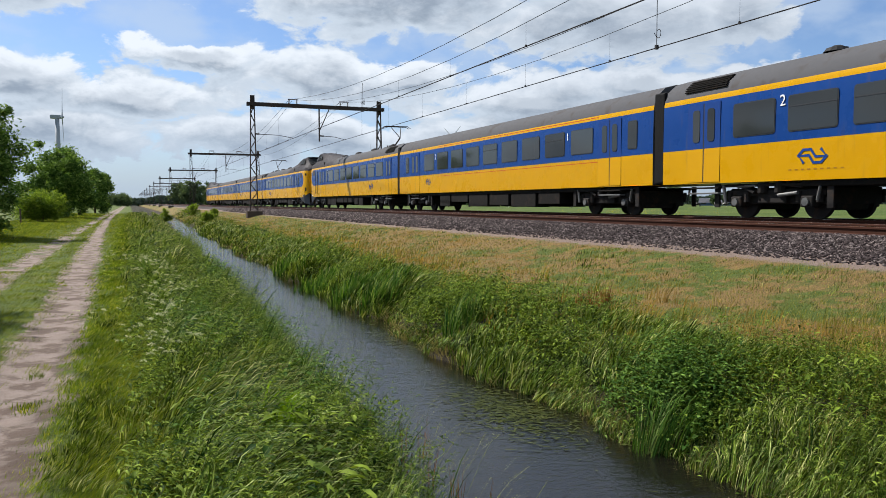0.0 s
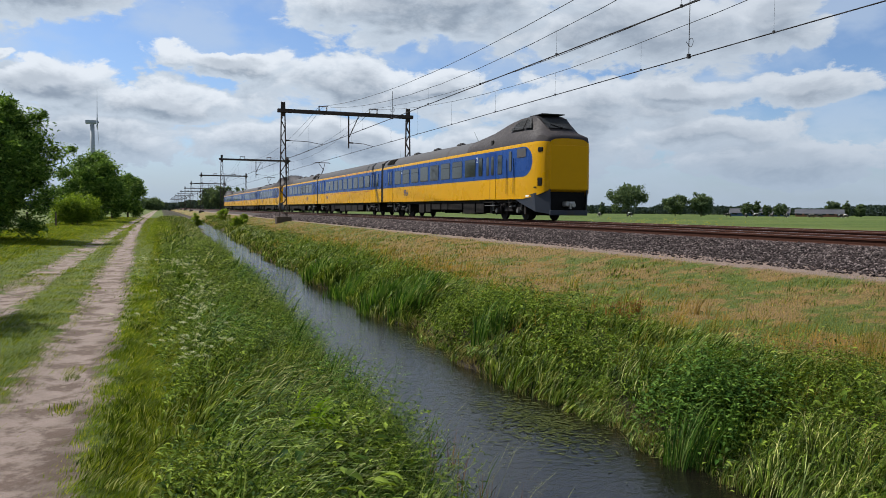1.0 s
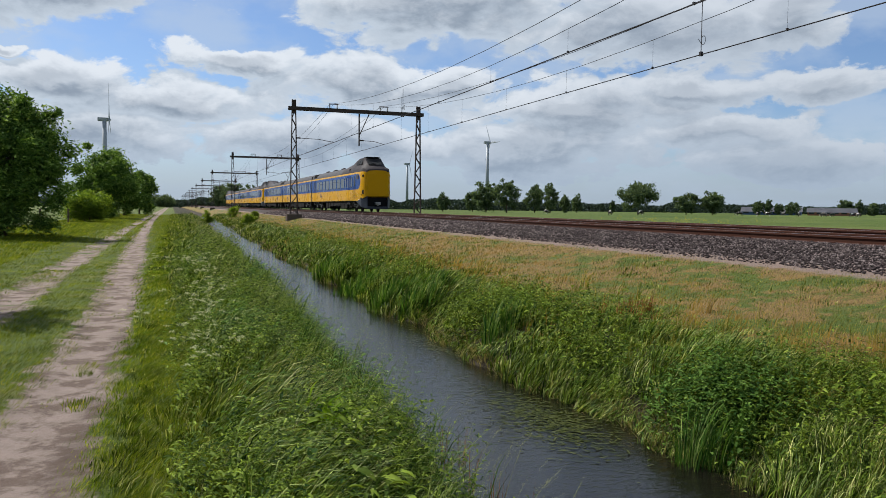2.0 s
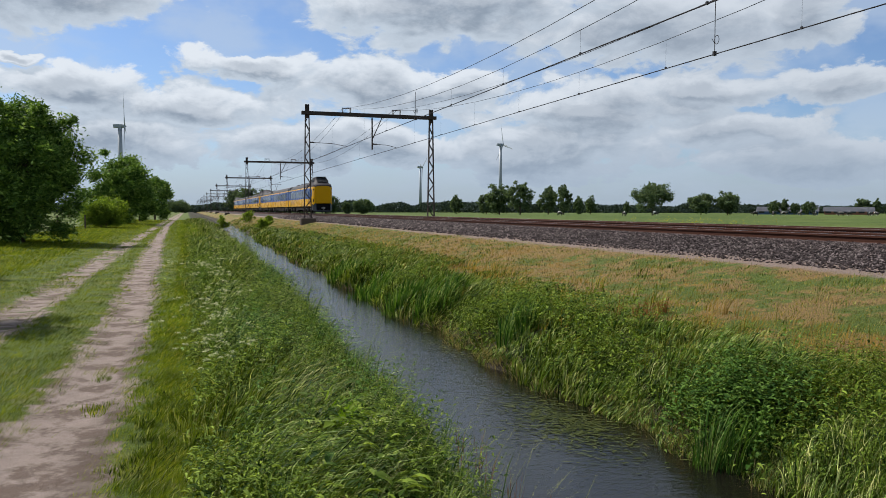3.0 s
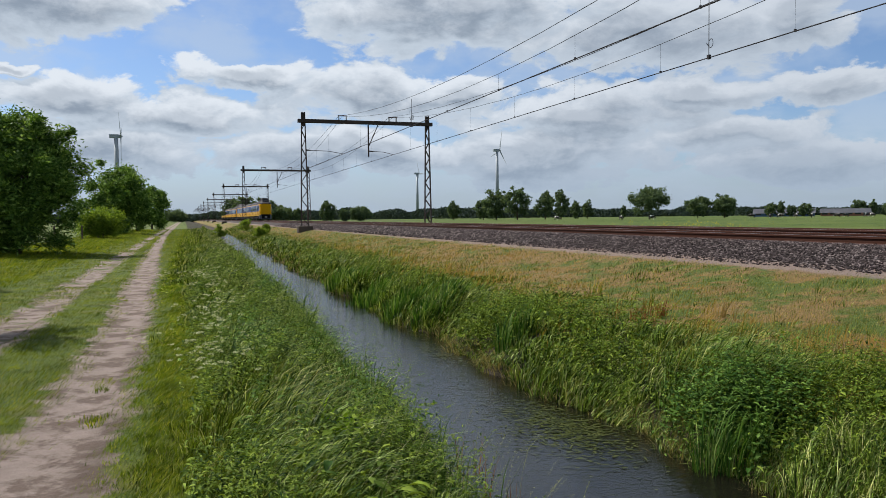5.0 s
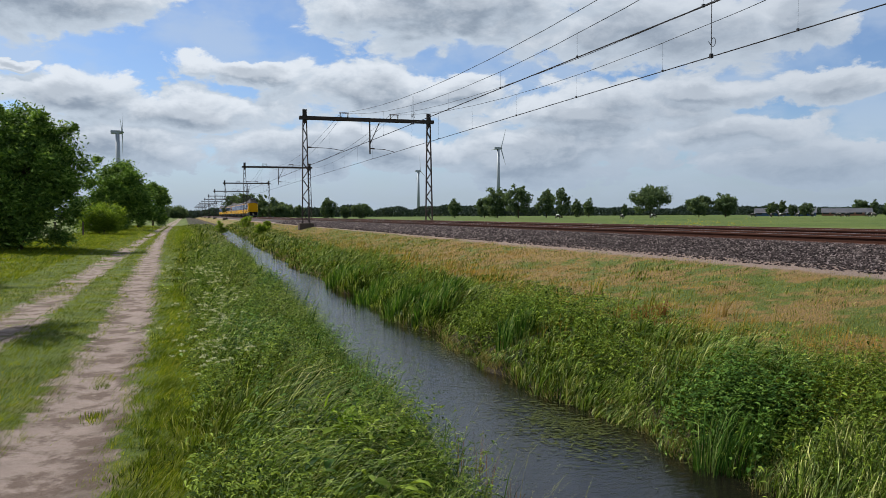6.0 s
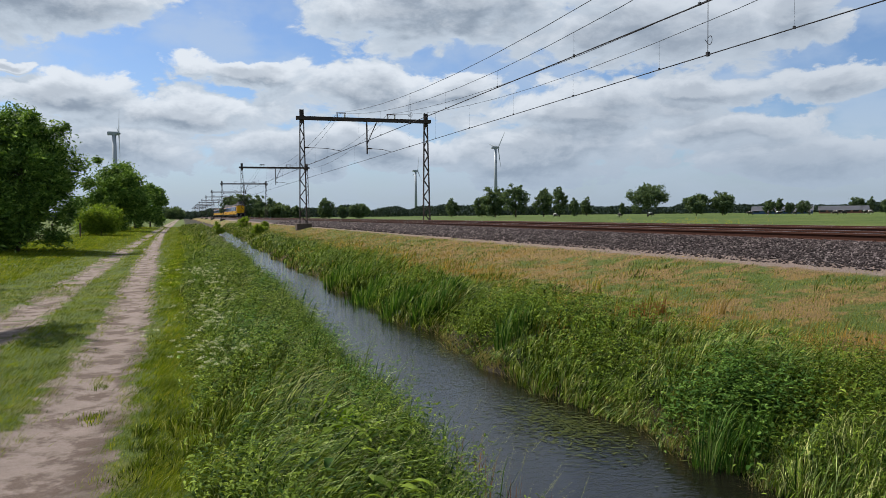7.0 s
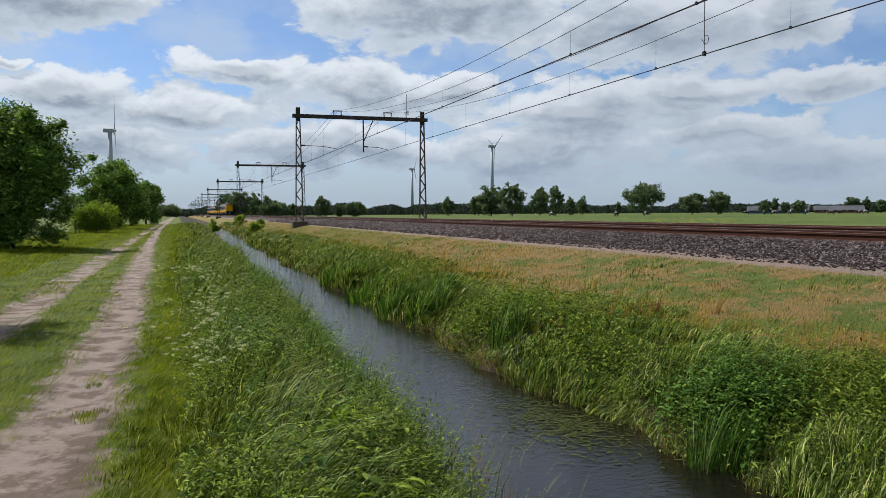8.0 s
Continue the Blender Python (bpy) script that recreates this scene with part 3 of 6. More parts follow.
def build_portal():
    portal = thing("catenary_portal", "dark steel lattice portal carrying overhead wires across two tracks", "portal", "portals along the railway")
    for x in POST_X:
        lattice_post(portal, x)
    bm = bmesh.new()
    for d in (-0.14, 0.14):
        box(bm, POST_X[0] - 0.45, POST_X[1] + 0.45, d - 0.05, d + 0.05, 9.54, 9.83)
    box(bm, POST_X[0] - 0.40, POST_X[1] + 0.40, -0.1, 0.1, 9.56, 9.60)
    for i in range(12):
        x = POST_X[0] + 0.5 + i * 0.88
        box(bm, x - 0.04, x + 0.04, -0.09, 0.09, 9.61, 9.82)
    part("beam", bm, MAST_STEEL, portal)
    for x in WIRE_X:
        bm = bmesh.new()
        for s in (-0.32, 0.32):
            insulator(bm, x + s, 9.86, 0.3)
        bar(bm, (x - 0.4, 0, 10.2), (x + 0.4, 0, 10.2), 0.045)
        part("insulator_saddle", bm, CERAMIC, portal, "brown ceramic insulators under a cross bar")
    # drop bracket between the tracks, with its stay
    bm = bmesh.new()
    bar(bm, (15.05, 0, 9.5), (15.05, 0, 6.8), 0.065)
    bar(bm, (15.9, 0, 9.5), (15.1, 0, 7.75), 0.04)
    part("drop_bracket", bm, MAST_STEEL, portal)
    for x0, x1 in ((9.75, 12.85), (15.1, 17.2)):
        bm = bmesh.new()
        bar(bm, (x0, 0, 7.28), (x0 + 0.35, 0, 7.26), 0.06)
        bar(bm, (x0 + 0.3, 0, 7.26), (x0 + (x1 - x0) * 0.6, 0, 7.22), 0.024)
        bar(bm, (x0 + (x1 - x0) * 0.6, 0, 7.22), (x1, 0, 7.02), 0.022)
        part("steady_arm", bm, MAST_STEEL, portal)
    return portal


def build_catenary():
    first = build_portal()
    first.matrix_world = pose(0, PORTAL_Y[0], 0)
    for y in PORTAL_Y[1:]:
        copy_thing(first, pose(0, y, 0))
    ends = PORTAL_Y
    for i, x in enumerate(WIRE_X):
        line = thing("overhead_line", "thin dark overhead wires with droppers above the track", "overhead wire", "overhead lines")
        for d in (-0.022, 0.022):
            bm = bmesh.new()
            bar(bm, (x + d, ends[0], 7.0), (x + d, ends[-1], 7.0), 0.0125, sides=6)
            part("contact_wire", bm, WIRE_METAL, line)
        sag = 8.0 if i else 7.70
        for kind, low, r in (("messenger_wire", sag, 0.011), ("feeder_wire", sag + (0.62 if i else 0.60), 0.012)):
            bm = bmesh.new()
            for a, b in zip(ends[:-1], ends[1:]):
                steps = 14
                for j in range(steps):
                    pts = []
                    for u in (j / steps, (j + 1) / steps):
                        z = low + (10.2 - low) * (2 * u - 1) ** 2
                        off = 0.0 if kind != "feeder_wire" else -0.3
                        pts.append((x + off, a + (b - a) * u, z))
                    bar(bm, *pts, r, sides=5)
            part(kind, bm, WIRE_METAL, line)
        for a, b in zip(ends[1:4], ends[2:5]):
            for j in range(1, 10):
                u = j / 10.0 + (0.02 if i else 0)
                y, z = a + (b - a) * u, sag + (10.2 - sag) * (2 * u - 1) ** 2
                bm = bmesh.new()
                bar(bm, (x, y, 7.0), (x, y, z), 0.004, sides=4)
                box(bm, x - 0.03, x + 0.03, y - 0.03, y + 0.03, 6.98, 7.06)
                part("dropper", bm, WIRE_METAL, line)
    # jumper cable with a loop between the wires of the far line
    jumper_cable(WIRE_X[1], 22.15, 9.1)
    jumper_cable(WIRE_X[0], 43.5, 8.6)


def jumper_cable(x, y, top):
    jumper = thing("jumper_cable", "looped jumper cable between overhead wires", "cable", "jumper cables")
    bm = bmesh.new()
    bar(bm, (x, y, 7.0), (x, y, top), 0.013)
    bar(bm, (x, y, top - 1.0), (x - 0.08, y - 0.1, 7.35), 0.012)
    bar(bm, (x - 0.08, y - 0.1, 7.35), (x - 0.16, y - 0.05, 7.5), 0.01)
    for j in range(10):
        a, b = j / 10 * 6.283, (j + 1) / 10 * 6.283
        bar(bm, (x + 0.08, y + 0.12 * math.cos(a), 7.5 + 0.15 * math.sin(a)), (x + 0.08, y + 0.12 * math.cos(b), 7.5 + 0.15 * math.sin(b)), 0.012, sides=4)
    box(bm, x - 0.05, x + 0.05, y - 0.05, y + 0.05, 6.95, 7.1)
    part("cable", bm, WIRE_METAL, jumper)


build_catenary()


# ---- train ----
HALF = 1.39
COACH = 26.1      # a coach's body; 0.5 m of gangway to the next


def ring(w, zb, a1, z1, a2, z2, a3, z3, z4, top=3.52):
    half = [(w, zb), (w + 0.005, 1.6), (w + 0.005, 2.07), (w, 2.8), (w - 0.01, top), (w - 0.035, top + 0.14), (a1, z1), (a2, z2), (a3, z3), (0, z4)]
    return half + [(-x, z) for x, z in half[-2::-1]]


ROOF = (1.25, 3.97, 0.92, 4.25, 0.46, 4.38, 4.41)


def loft(name, stations, paint):
    """Rings of one count along y, closed at both ends."""
    n = len(stations[0][1])
    co = [(x, y, z) for y, r in stations for x, z in r]
    faces, slots = [], []
    for i in range(len(stations) - 1):
        for j in range(n - 1):
            faces.append((i * n + j, (i + 1) * n + j, (i + 1) * n + j + 1, i * n + j + 1))
            slots.append((2 if len(paint) > 2 and stations[i][0] > 9.5 else 1) if 5 <= j < n - 6 else 0)
        faces.append((i * n + n - 1, (i + 1) * n + n - 1, (i + 1) * n, i * n))
        slots.append(0)
    faces.append(tuple(range(n)))
    faces.append(tuple(range((len(stations) - 1) * n + n - 1, (len(stations) - 1) * n - 1, -1)))
    slots += [0 if len(paint) > 2 else 1, len(paint) - 1]
    me = mesh_from(name, co, faces, paint, slots)
    bm = bmesh.new()
    bm.from_mesh(me)
    bmesh.ops.recalc_face_normals(bm, faces=bm.faces)
    for f in bm.faces:
        f.smooth = len(f.verts) == 4
    for e in bm.edges:
        if e.is_manifold and e.calc_face_angle(0) > 0.6:
            e.smooth = False
    bm.to_mesh(me)
    bm.free()
    return me


def round_panel(width, high, depth, r=0.09):
    """A pane with rounded corners in the y-z plane, facing -x."""
    bm = bmesh.new()
    pts = []
    for cy, cz, a0 in ((width / 2 - r, high / 2 - r, 0), (-width / 2 + r, high / 2 - r, 90), (-width / 2 + r, -high / 2 + r, 180), (width / 2 - r, -high / 2 + r, 270)):
        for k in range(4):
            a = radians(a0 + 30 * k)
            pts.append((cy + r * math.cos(a), cz + r * math.sin(a)))
    vs = [bm.verts.new((0, y, z)) for y, z in pts]
    f = bm.faces.new(vs)
    ext = bmesh.ops.extrude_face_region(bm, geom=[f])
    bmesh.ops.translate(bm, verts=[v for v in ext["geom"] if isinstance(v, bmesh.types.BMVert)], vec=(-depth, 0, 0))
    bmesh.ops.recalc_face_normals(bm, faces=bm.faces)
    return bm


def shared(name, bm, mat):
    me = bpy.data.meshes.new(name)
    bm.to_mesh(me)
    bm.free()
    me.materials.append(mat)
    return me


TRAIN_MESH = {}
DAMPERS = [("side_damper", (0, -1.0, 0.70), (0, -0.35, 0.64), 0.05), ("pipe", (0, 0.45, 0.92), (0, 1.15, 0.88), 0.035), ("end_damper", (0, 1.62, 0.45), (0, 1.72, 0.95), 0.05),
           ("far_damper", (0, -1.62, 0.5), (0, -1.72, 0.92), 0.04), ("cover_a", (-0.03, -1.25, 0.46), (0.03, -1.25, 0.46), 0.11), ("cover_b", (-0.03, 1.25, 0.46), (0.03, 1.25, 0.46), 0.11)]


def train_meshes():
    d = TRAIN_MESH
    d["window"] = shared("window", round_panel(1.55, 0.96, 0.010, 0.08), FRAME_GREY)
    d["pane"] = shared("pane", round_panel(1.50, 0.91, 0.016, 0.07), GLASS)
    d["small_window"] = shared("small_window", round_panel(0.54, 0.98, 0.010, 0.08), FRAME_GREY)
    d["small_pane"] = shared("small_pane", round_panel(0.49, 0.92, 0.016, 0.07), GLASS)
    bm = bmesh.new()
    box(bm, -0.024, -0.010, -0.75, 0.75, 0.17, 0.20)
    d["vent_bar"] = shared("vent_bar", bm, FRAME_GREY)
    d["leaf_pane"] = shared("leaf_pane", round_panel(0.30, 0.98, 0.022, 0.10), GLASS)
    bm = bmesh.new()
    bmesh.ops.create_cone(bm, cap_ends=True, segments=24, radius1=0.46, radius2=0.46, depth=0.13, matrix=pose(0, 0, 0, 0, 90, 0))
    bmesh.ops.create_cone(bm, cap_ends=True, segments=12, radius1=0.16, radius2=0.12, depth=0.3, matrix=pose(0, 0, 0, 0, 90, 0))
    d["wheel"] = shared("wheel", bm, BOGIE_PAINT)
    bm = bmesh.new()
    for s in (-1, 1):
        box(bm, s * 1.05 - 0.07, s * 1.05 + 0.07, -1.75, 1.75, 0.62, 0.80, 0.03)
        box(bm, s * 1.05 - 0.09, s * 1.05 + 0.09, -0.5, 0.5, 0.42, 0.66, 0.03)
        for y in (-1.25, 1.25):
            box(bm, s * 1.1 - 0.14, s * 1.1 + 0.14, y - 0.2, y + 0.2, 0.32, 0.62, 0.04)
            bar(bm, (s * 1.12, y - 0.33, 0.45), (s * 1.12, y - 0.33, 0.75), 0.09, sides=10)
            bar(bm, (s * 1.12, y + 0.33, 0.45), (s * 1.12, y + 0.33, 0.75), 0.09, sides=10)
        bar(bm, (s * 1.15, -0.3, 0.72), (s * 1.15, -0.3, 1.0), 0.15, sides=10)
        bar(bm, (s * 1.15, 0.3, 0.72), (s * 1.15, 0.3, 1.0), 0.15, sides=10)
        bar(bm, (s * 1.2, -1.1, 0.86), (s * 1.2, -0.45, 0.92), 0.035)
    box(bm, -1.0, 1.0, -1.7, 1.7, 0.40, 0.85, 0.03)
    for y in (-1.25, 1.25):
        bar(bm, (-0.8, y, 0.46), (0.8, y, 0.46), 0.08, sides=8)
        box(bm, -0.6, 0.6, y - 0.38, y + 0.38, 0.24, 0.78, 0.05)
    for s in (-1, 1):
        box(bm, s * 1.22 - 0.03, s * 1.22 + 0.03, -2.1, -1.9, 0.3, 1.0, 0.01)
        box(bm, s * 1.22 - 0.03, s * 1.22 + 0.03, 1.9, 2.1, 0.3, 1.0, 0.01)
        bar(bm, (s * 1.2, -1.9, 0.93), (s * 1.2, 1.9, 0.93), 0.045)
        bar(bm, (s * 1.22, 0.55, 0.72), (s * 1.22, 1.15, 0.95), 0.05)
    d["bogie"] = shared("bogie", bm, BOGIE_PAINT)
    for key, p, q, w in DAMPERS:
        d[key] = shared("damper", bar(bmesh.new(), p, q, w, sides=10), DAMPER)
    bm = bmesh.new()
    bmesh.ops.create_cone(bm, cap_ends=True, segments=14, radius1=0.34, radius2=0.26, depth=0.10, matrix=Matrix.Translation((0, 0, 0.02)))
    bmesh.ops.create_cone(bm, cap_ends=True, segments=14, radius1=0.22, radius2=0.10, depth=0.06, matrix=Matrix.Translation((0, 0, 0.10)))
    d["roof_vent"] = shared("roof_vent", bm, VENT_PAINT)


def on_side(coach, key, y, z, side, inner=None, label="", proud=0.0, vent=False):
    ob = part(key, TRAIN_MESH[key], None, coach, label)
    ob.matrix_basis = pose(side * (HALF + 0.004 + proud), y, z, 0, 0, 0 if side < 0 else 180)
    if inner:
        part("pane", TRAIN_MESH[inner], None, ob)
    if vent:
        part("vent_bar", TRAIN_MESH["vent_bar"], None, ob)
    return ob


def coach_door(coach, y, side):
    """Two leaves of a plug door, each with a tall pane."""
    door = part("door", round_panel(1.40, 2.36, 0.008, 0.03), FRAME_GREY, coach, "blue and yellow double door")
    door.matrix_basis = pose(side * (HALF + 0.003), y, 2.24, 0, 0, 0 if side < 0 else 180)
    for s in (-0.36, 0.36):
        for z0, high, mat in ((-0.675, 1.005, YELLOW), (0.51, 1.36, LOGO_BLUE)):
            bm = round_panel(0.672, high, 0.013, 0.006)
            bmesh.ops.translate(bm, verts=bm.verts, vec=(0, s, z0))
            part("door_leaf", bm, mat, door)
        ob = part("leaf_pane", TRAIN_MESH["leaf_pane"], None, door)
        ob.location = (-0.004, s * 0.88, 0.52)
    # folding step under the door, with a bright edge
    for z0, mat in ((-1.36, UNDER), (-1.52, DAMPER)):
        bm = bmesh.new()
        box(bm, -0.02, 0.22, -0.66, 0.66, z0 - 0.025, z0 + 0.025, 0.008)
        part("door_step", bm, mat, door)


def lower_gear(coach, y0, y1, seed):
    """Boxes, tanks and pipes hung under the floor."""
    r = random.Random(seed)
    bm = bmesh.new()
    box(bm, -1.3, 1.3, y0 - 3, y1 + 3, 0.86, 1.04, 0.02)
    box(bm, -0.45, 0.45, y0 - 1.2, y1 + 1.2, 0.42, 0.9, 0.03)
    y = y0
    while y < y1 - 0.6:
        long = r.uniform(0.7, 2.4)
        low = r.choice((0.26, 0.32, 0.38, 0.48))
        for s in (-1, 1):
            box(bm, s * 0.92 - 0.36, s * 0.92 + 0.36, y, min(y + long, y1), low, 0.9, 0.03)
        y += long + r.uniform(0.05, 0.3)
    part("underfloor_gear", bm, UNDER, coach, "grimy dark equipment boxes under the floor")


def add_bogie(coach, y):
    b = part("bogie", TRAIN_MESH["bogie"], None, coach)
    b.location.y = y
    for key, *_ in DAMPERS:
        for s in (-1, 1):
            ob = part("axle_cover" if key.startswith("cover") else "damper", TRAIN_MESH[key], None, b)
            ob.location.x = s * 1.26
    for dy in (-1.25, 1.25):
        for s in (-0.75, 0.75):
            w = part("wheel", TRAIN_MESH["wheel"], None, b)
            w.location = (s, dy, 0.46)


def digit_two(coach, y, z, side, char):
    cu = bpy.data.curves.new("class_number", "FONT")
    cu.body, cu.size, cu.extrude, cu.align_x, cu.align_y = char, 0.42, 0.004, "CENTER", "CENTER"
    tmp = new("class_number", cu)
    me = bpy.data.meshes.new_from_object(tmp.evaluated_get(bpy.context.evaluated_depsgraph_get()))
    bpy.data.objects.remove(tmp)
    me.materials.clear()
    me.materials.append(WHITE)
    ob = part("class_number", me, None, coach, "white class numeral")
    ob.matrix_basis = pose(side * (HALF + 0.012), y, z, 90, 0, -90 if side < 0 else 90)


def emblem(coach, y, z, side, size=1.0):
    """Two bent arrows, one in the other, as a flat blue mark."""
    line = [(-0.46, 0.0), (-0.28, 0.17), (-0.04, 0.17), (0.10, -0.02), (0.42, -0.02), (0.26, 0.18)]
    half = 0.036 * size
    mark = part("emblem", arrow_strip([(y * size, z * size) for y, z in line], half), LOGO_BLUE, coach, "blue emblem of two bent arrows")
    mark.matrix_basis = pose(side * (HALF + 0.012), y, z, 0, 0, 180)
    part("arrow", arrow_strip([(-y * size, -z * size) for y, z in line], half), LOGO_BLUE, mark)


def arrow_strip(pts, half):
    """One bent band of even width in the y-z plane, 8 mm thick."""
    bm = bmesh.new()
    rows = []
    for i, (y, z) in enumerate(pts):
        before, after = pts[max(i - 1, 0)], pts[min(i + 1, len(pts) - 1)]
        d = Vector((after[0] - before[0], after[1] - before[1])).normalized()
        rows.append([bm.verts.new((x, y - w * d.y, z + w * d.x)) for x, w in ((-0.004, -half), (-0.004, half), (0.004, half), (0.004, -half))])
    for p, q in zip(rows[:-1], rows[1:]):
        for j in range(4):
            bm.faces.new((p[j], p[(j + 1) % 4], q[(j + 1) % 4], q[j]))
    bm.faces.new(rows[0])
    bm.faces.new(rows[-1][::-1])
    return bm


def cab_coach(motor):
    """The end coach: its nose at y = 0, high cab over a folding nose door."""
    c = thing("train_end_coach", "yellow and blue train end coach with a raised cab", "train", "coaches of the train")
    S = []
    for y, w, zb, roof, top in (
            (0.66, 0.98, 1.42, (0.92, 3.66, 0.70, 3.74, 0.36, 3.77, 3.78), 3.46),
            (0.72, 1.08, 1.38, (1.00, 3.76, 0.78, 3.84, 0.40, 3.88, 3.89), 3.48),
            (0.90, 1.20, 1.30, (1.10, 3.88, 0.86, 3.95, 0.46, 3.98, 3.99), 3.50),
            (1.22, 1.30, 1.20, (1.18, 3.95, 0.92, 4.02, 0.62, 4.06, 4.08), 3.52),
            (1.54, 1.36, 1.12, (1.23, 3.97, 0.96, 4.12, 0.66, 4.28, 4.30), 3.52),
            (2.3, HALF, 1.05, (1.25, 3.99, 1.00, 4.26, 0.74, 4.84, 4.89), 3.52),
            (2.65, HALF, 1.02, (1.25, 4.00, 1.02, 4.30, 0.78, 4.99, 5.07), 3.52),
            (4.0, HALF, 1.02, (1.25, 4.00, 1.04, 4.34, 0.80, 4.98, 5.08), 3.52),
            (5.4, HALF, 1.02, (1.25, 3.99, 1.04, 4.32, 0.78, 4.85, 4.95), 3.52),
            (7.4, HALF, 1.02, (1.25, 3.97, 1.00, 4.24, 0.68, 4.58, 4.66), 3.52),
            (9.8, HALF, 1.02, ROOF, 3.52), (9.85, HALF, 1.02, ROOF, 3.52), (16, HALF, 1.02, ROOF, 3.52), (COACH + 0.84, HALF, 1.02, ROOF, 3.52)):
        S.append((y, ring(w, zb, *roof, top)))
    part("body", loft("body", S, [CAB_PAINT, DOME_PAINT, ROOF_PAINT]), None, c)
    bm = bmesh.new()
    box(bm, -0.97, 0.97, 0.615, 0.69, 1.44, 3.46, 0.025)
    part("nose_door", bm, YELLOW, c, "flat yellow nose door")
    bm = bmesh.new()
    for s in (-1, 1):
        vs = [bm.verts.new(p) for p in ((s * 0.96, 0.64, 0.32), (s * 1.0, 0.64, 1.44), (s * 1.375, 1.42, 1.28), (s * HALF, 3.4, 1.02), (s * 1.36, 3.0, 0.86), (s * 1.32, 1.35, 0.42))]
        bm.faces.new(vs)
        ext = bmesh.ops.extrude_face_region(bm, geom=[list(bm.faces)[-1]])
        bmesh.ops.translate(bm, verts=[v for v in ext["geom"] if isinstance(v, bmesh.types.BMVert)], vec=(-s * 0.06, 0.0, 0))
    box(bm, -0.97, 0.97, 0.56, 0.76, 0.26, 0.50, 0.04)
    part("skirt", bm, SKIRT_PAINT, c, "dark blue-grey skirt below the nose")
    bm = bmesh.new()
    box(bm, -0.94, 0.94, 0.81, 1.2, 0.5, 1.44, 0.02)
    part("coupler_recess", bm, RUBBER, c)
    bm = bmesh.new()
    box(bm, -0.24, 0.24, 0.42, 0.82, 0.66, 0.90, 0.05)
    bar(bm, (0.1, 0.32, 0.74), (0.1, 0.56, 0.74), 0.10, sides=12)
    box(bm, -0.08, 0.02, 0.36, 0.50, 0.55, 0.86, 0.02)
    part("coupler", bm, plain_steel, c, "bare steel coupler")
    # windscreen, its visor and wiper, and the cab side panes
    bm = bmesh.new()
    bm.faces.new([bm.verts.new((x, y - 0.03, z + 0.03)) for x, y, z in ((-0.66, 1.52, 4.30), (0.66, 1.52, 4.30), (0.73, 2.28, 4.83), (-0.73, 2.28, 4.83))])
    bmesh.ops.solidify(bm, geom=list(bm.faces), thickness=0.02)
    part("windscreen", bm, CAB_GLASS, c)
    bm = bmesh.new()
    box(bm, -0.62, 0.62, 2.2, 3.5, 5.035, 5.08, 0.02)
    part("visor", bm, ROOF_PAINT, c, "grey roof cap over the windscreen")
    bm = bmesh.new()
    bar(bm, (0.05, 1.48, 4.34), (-0.42, 1.72, 4.52), 0.018)
    bar(bm, (0.05, 1.48, 4.30), (0.05, 1.46, 4.38), 0.04)
    part("wiper", bm, RUBBER, c)
    for s in (-1, 1):
        for pts in (((1.02, 2.42, 4.36), (1.04, 3.18, 4.38), (0.81, 3.14, 4.92), (0.79, 2.82, 4.90)), ((1.04, 3.28, 4.38), (1.045, 4.75, 4.40), (0.90, 4.25, 4.74), (0.815, 3.24, 4.92))):
            bm = bmesh.new()
            bm.faces.new([bm.verts.new((s * x, y, z)) for x, y, z in pts])
            bmesh.ops.solidify(bm, geom=list(bm.faces), thickness=0.02)
            bmesh.ops.translate(bm, verts=bm.verts, vec=(s * 0.04, 0, 0.03))
            part("cab_side_window", bm, CAB_GLASS, c)
        # lamps in the nose corners
        for z, high in ((3.27, 0.22), (1.80, 0.40)):
            bm = bmesh.new()
            box(bm, -0.03, 0.03, -0.16, 0.16, z - high / 2, z + high / 2, 0.05)
            bmesh.ops.transform(bm, matrix=pose(s * 1.245, 1.08, 0, 0, 0, -s * 18), verts=bm.verts)
            part("end_lamp", bm, RUBBER, c, "dark-glazed lamp cluster")
        bm = bmesh.new()
        box(bm, s * 1.33 - 0.03, s * 1.33 + 0.05, 1.3, 2.0, 1.52, 1.58, 0.01)
        part("step_bar", bm, RUBBER, c)
        bm = bmesh.new()
        box(bm, s * 1.265 - 0.03, s * 1.265 + 0.03, 6.3, 6.55, 3.70, 4.10, 0.01)
        part("roof_slot", bm, RUBBER, c)
        # cab door with hand rails
        for y in (3.55, 4.35):
            bm = bmesh.new()
            bar(bm, (s * (HALF + 0.05), y, 1.3), (s * (HALF + 0.05), y, 3.0), 0.018)
            part("grab_rail", bm, RUBBER, c)
        ob = part("cab_door_pane", TRAIN_MESH["leaf_pane"], None, c)
        ob.matrix_basis = pose(s * (HALF + 0.004), 3.98, 2.88, 0, 0, 0 if s < 0 else 180)
        bm = round_panel(0.95, 0.42, 0.014, 0.04)
        ob = part("vent_panel", bm, ROOF_PAINT, c)
        ob.matrix_basis = pose(s * (HALF + 0.004), 2.75, 3.22, 0, 0, 0 if s < 0 else 180)
        on_side(c, "small_window", 5.22, 2.78, s, "small_pane")
        coach_door(c, 6.42, s)
        on_side(c, "small_window", 7.72, 2.78, s, "small_pane")
        for i in range(8):
            on_side(c, "window", 9.2 + i * 1.98, 2.78, s, "pane", vent=i % 4 in (1, 2))
        coach_door(c, 25.05, s)
        emblem(c, 21.05, 1.63, s)
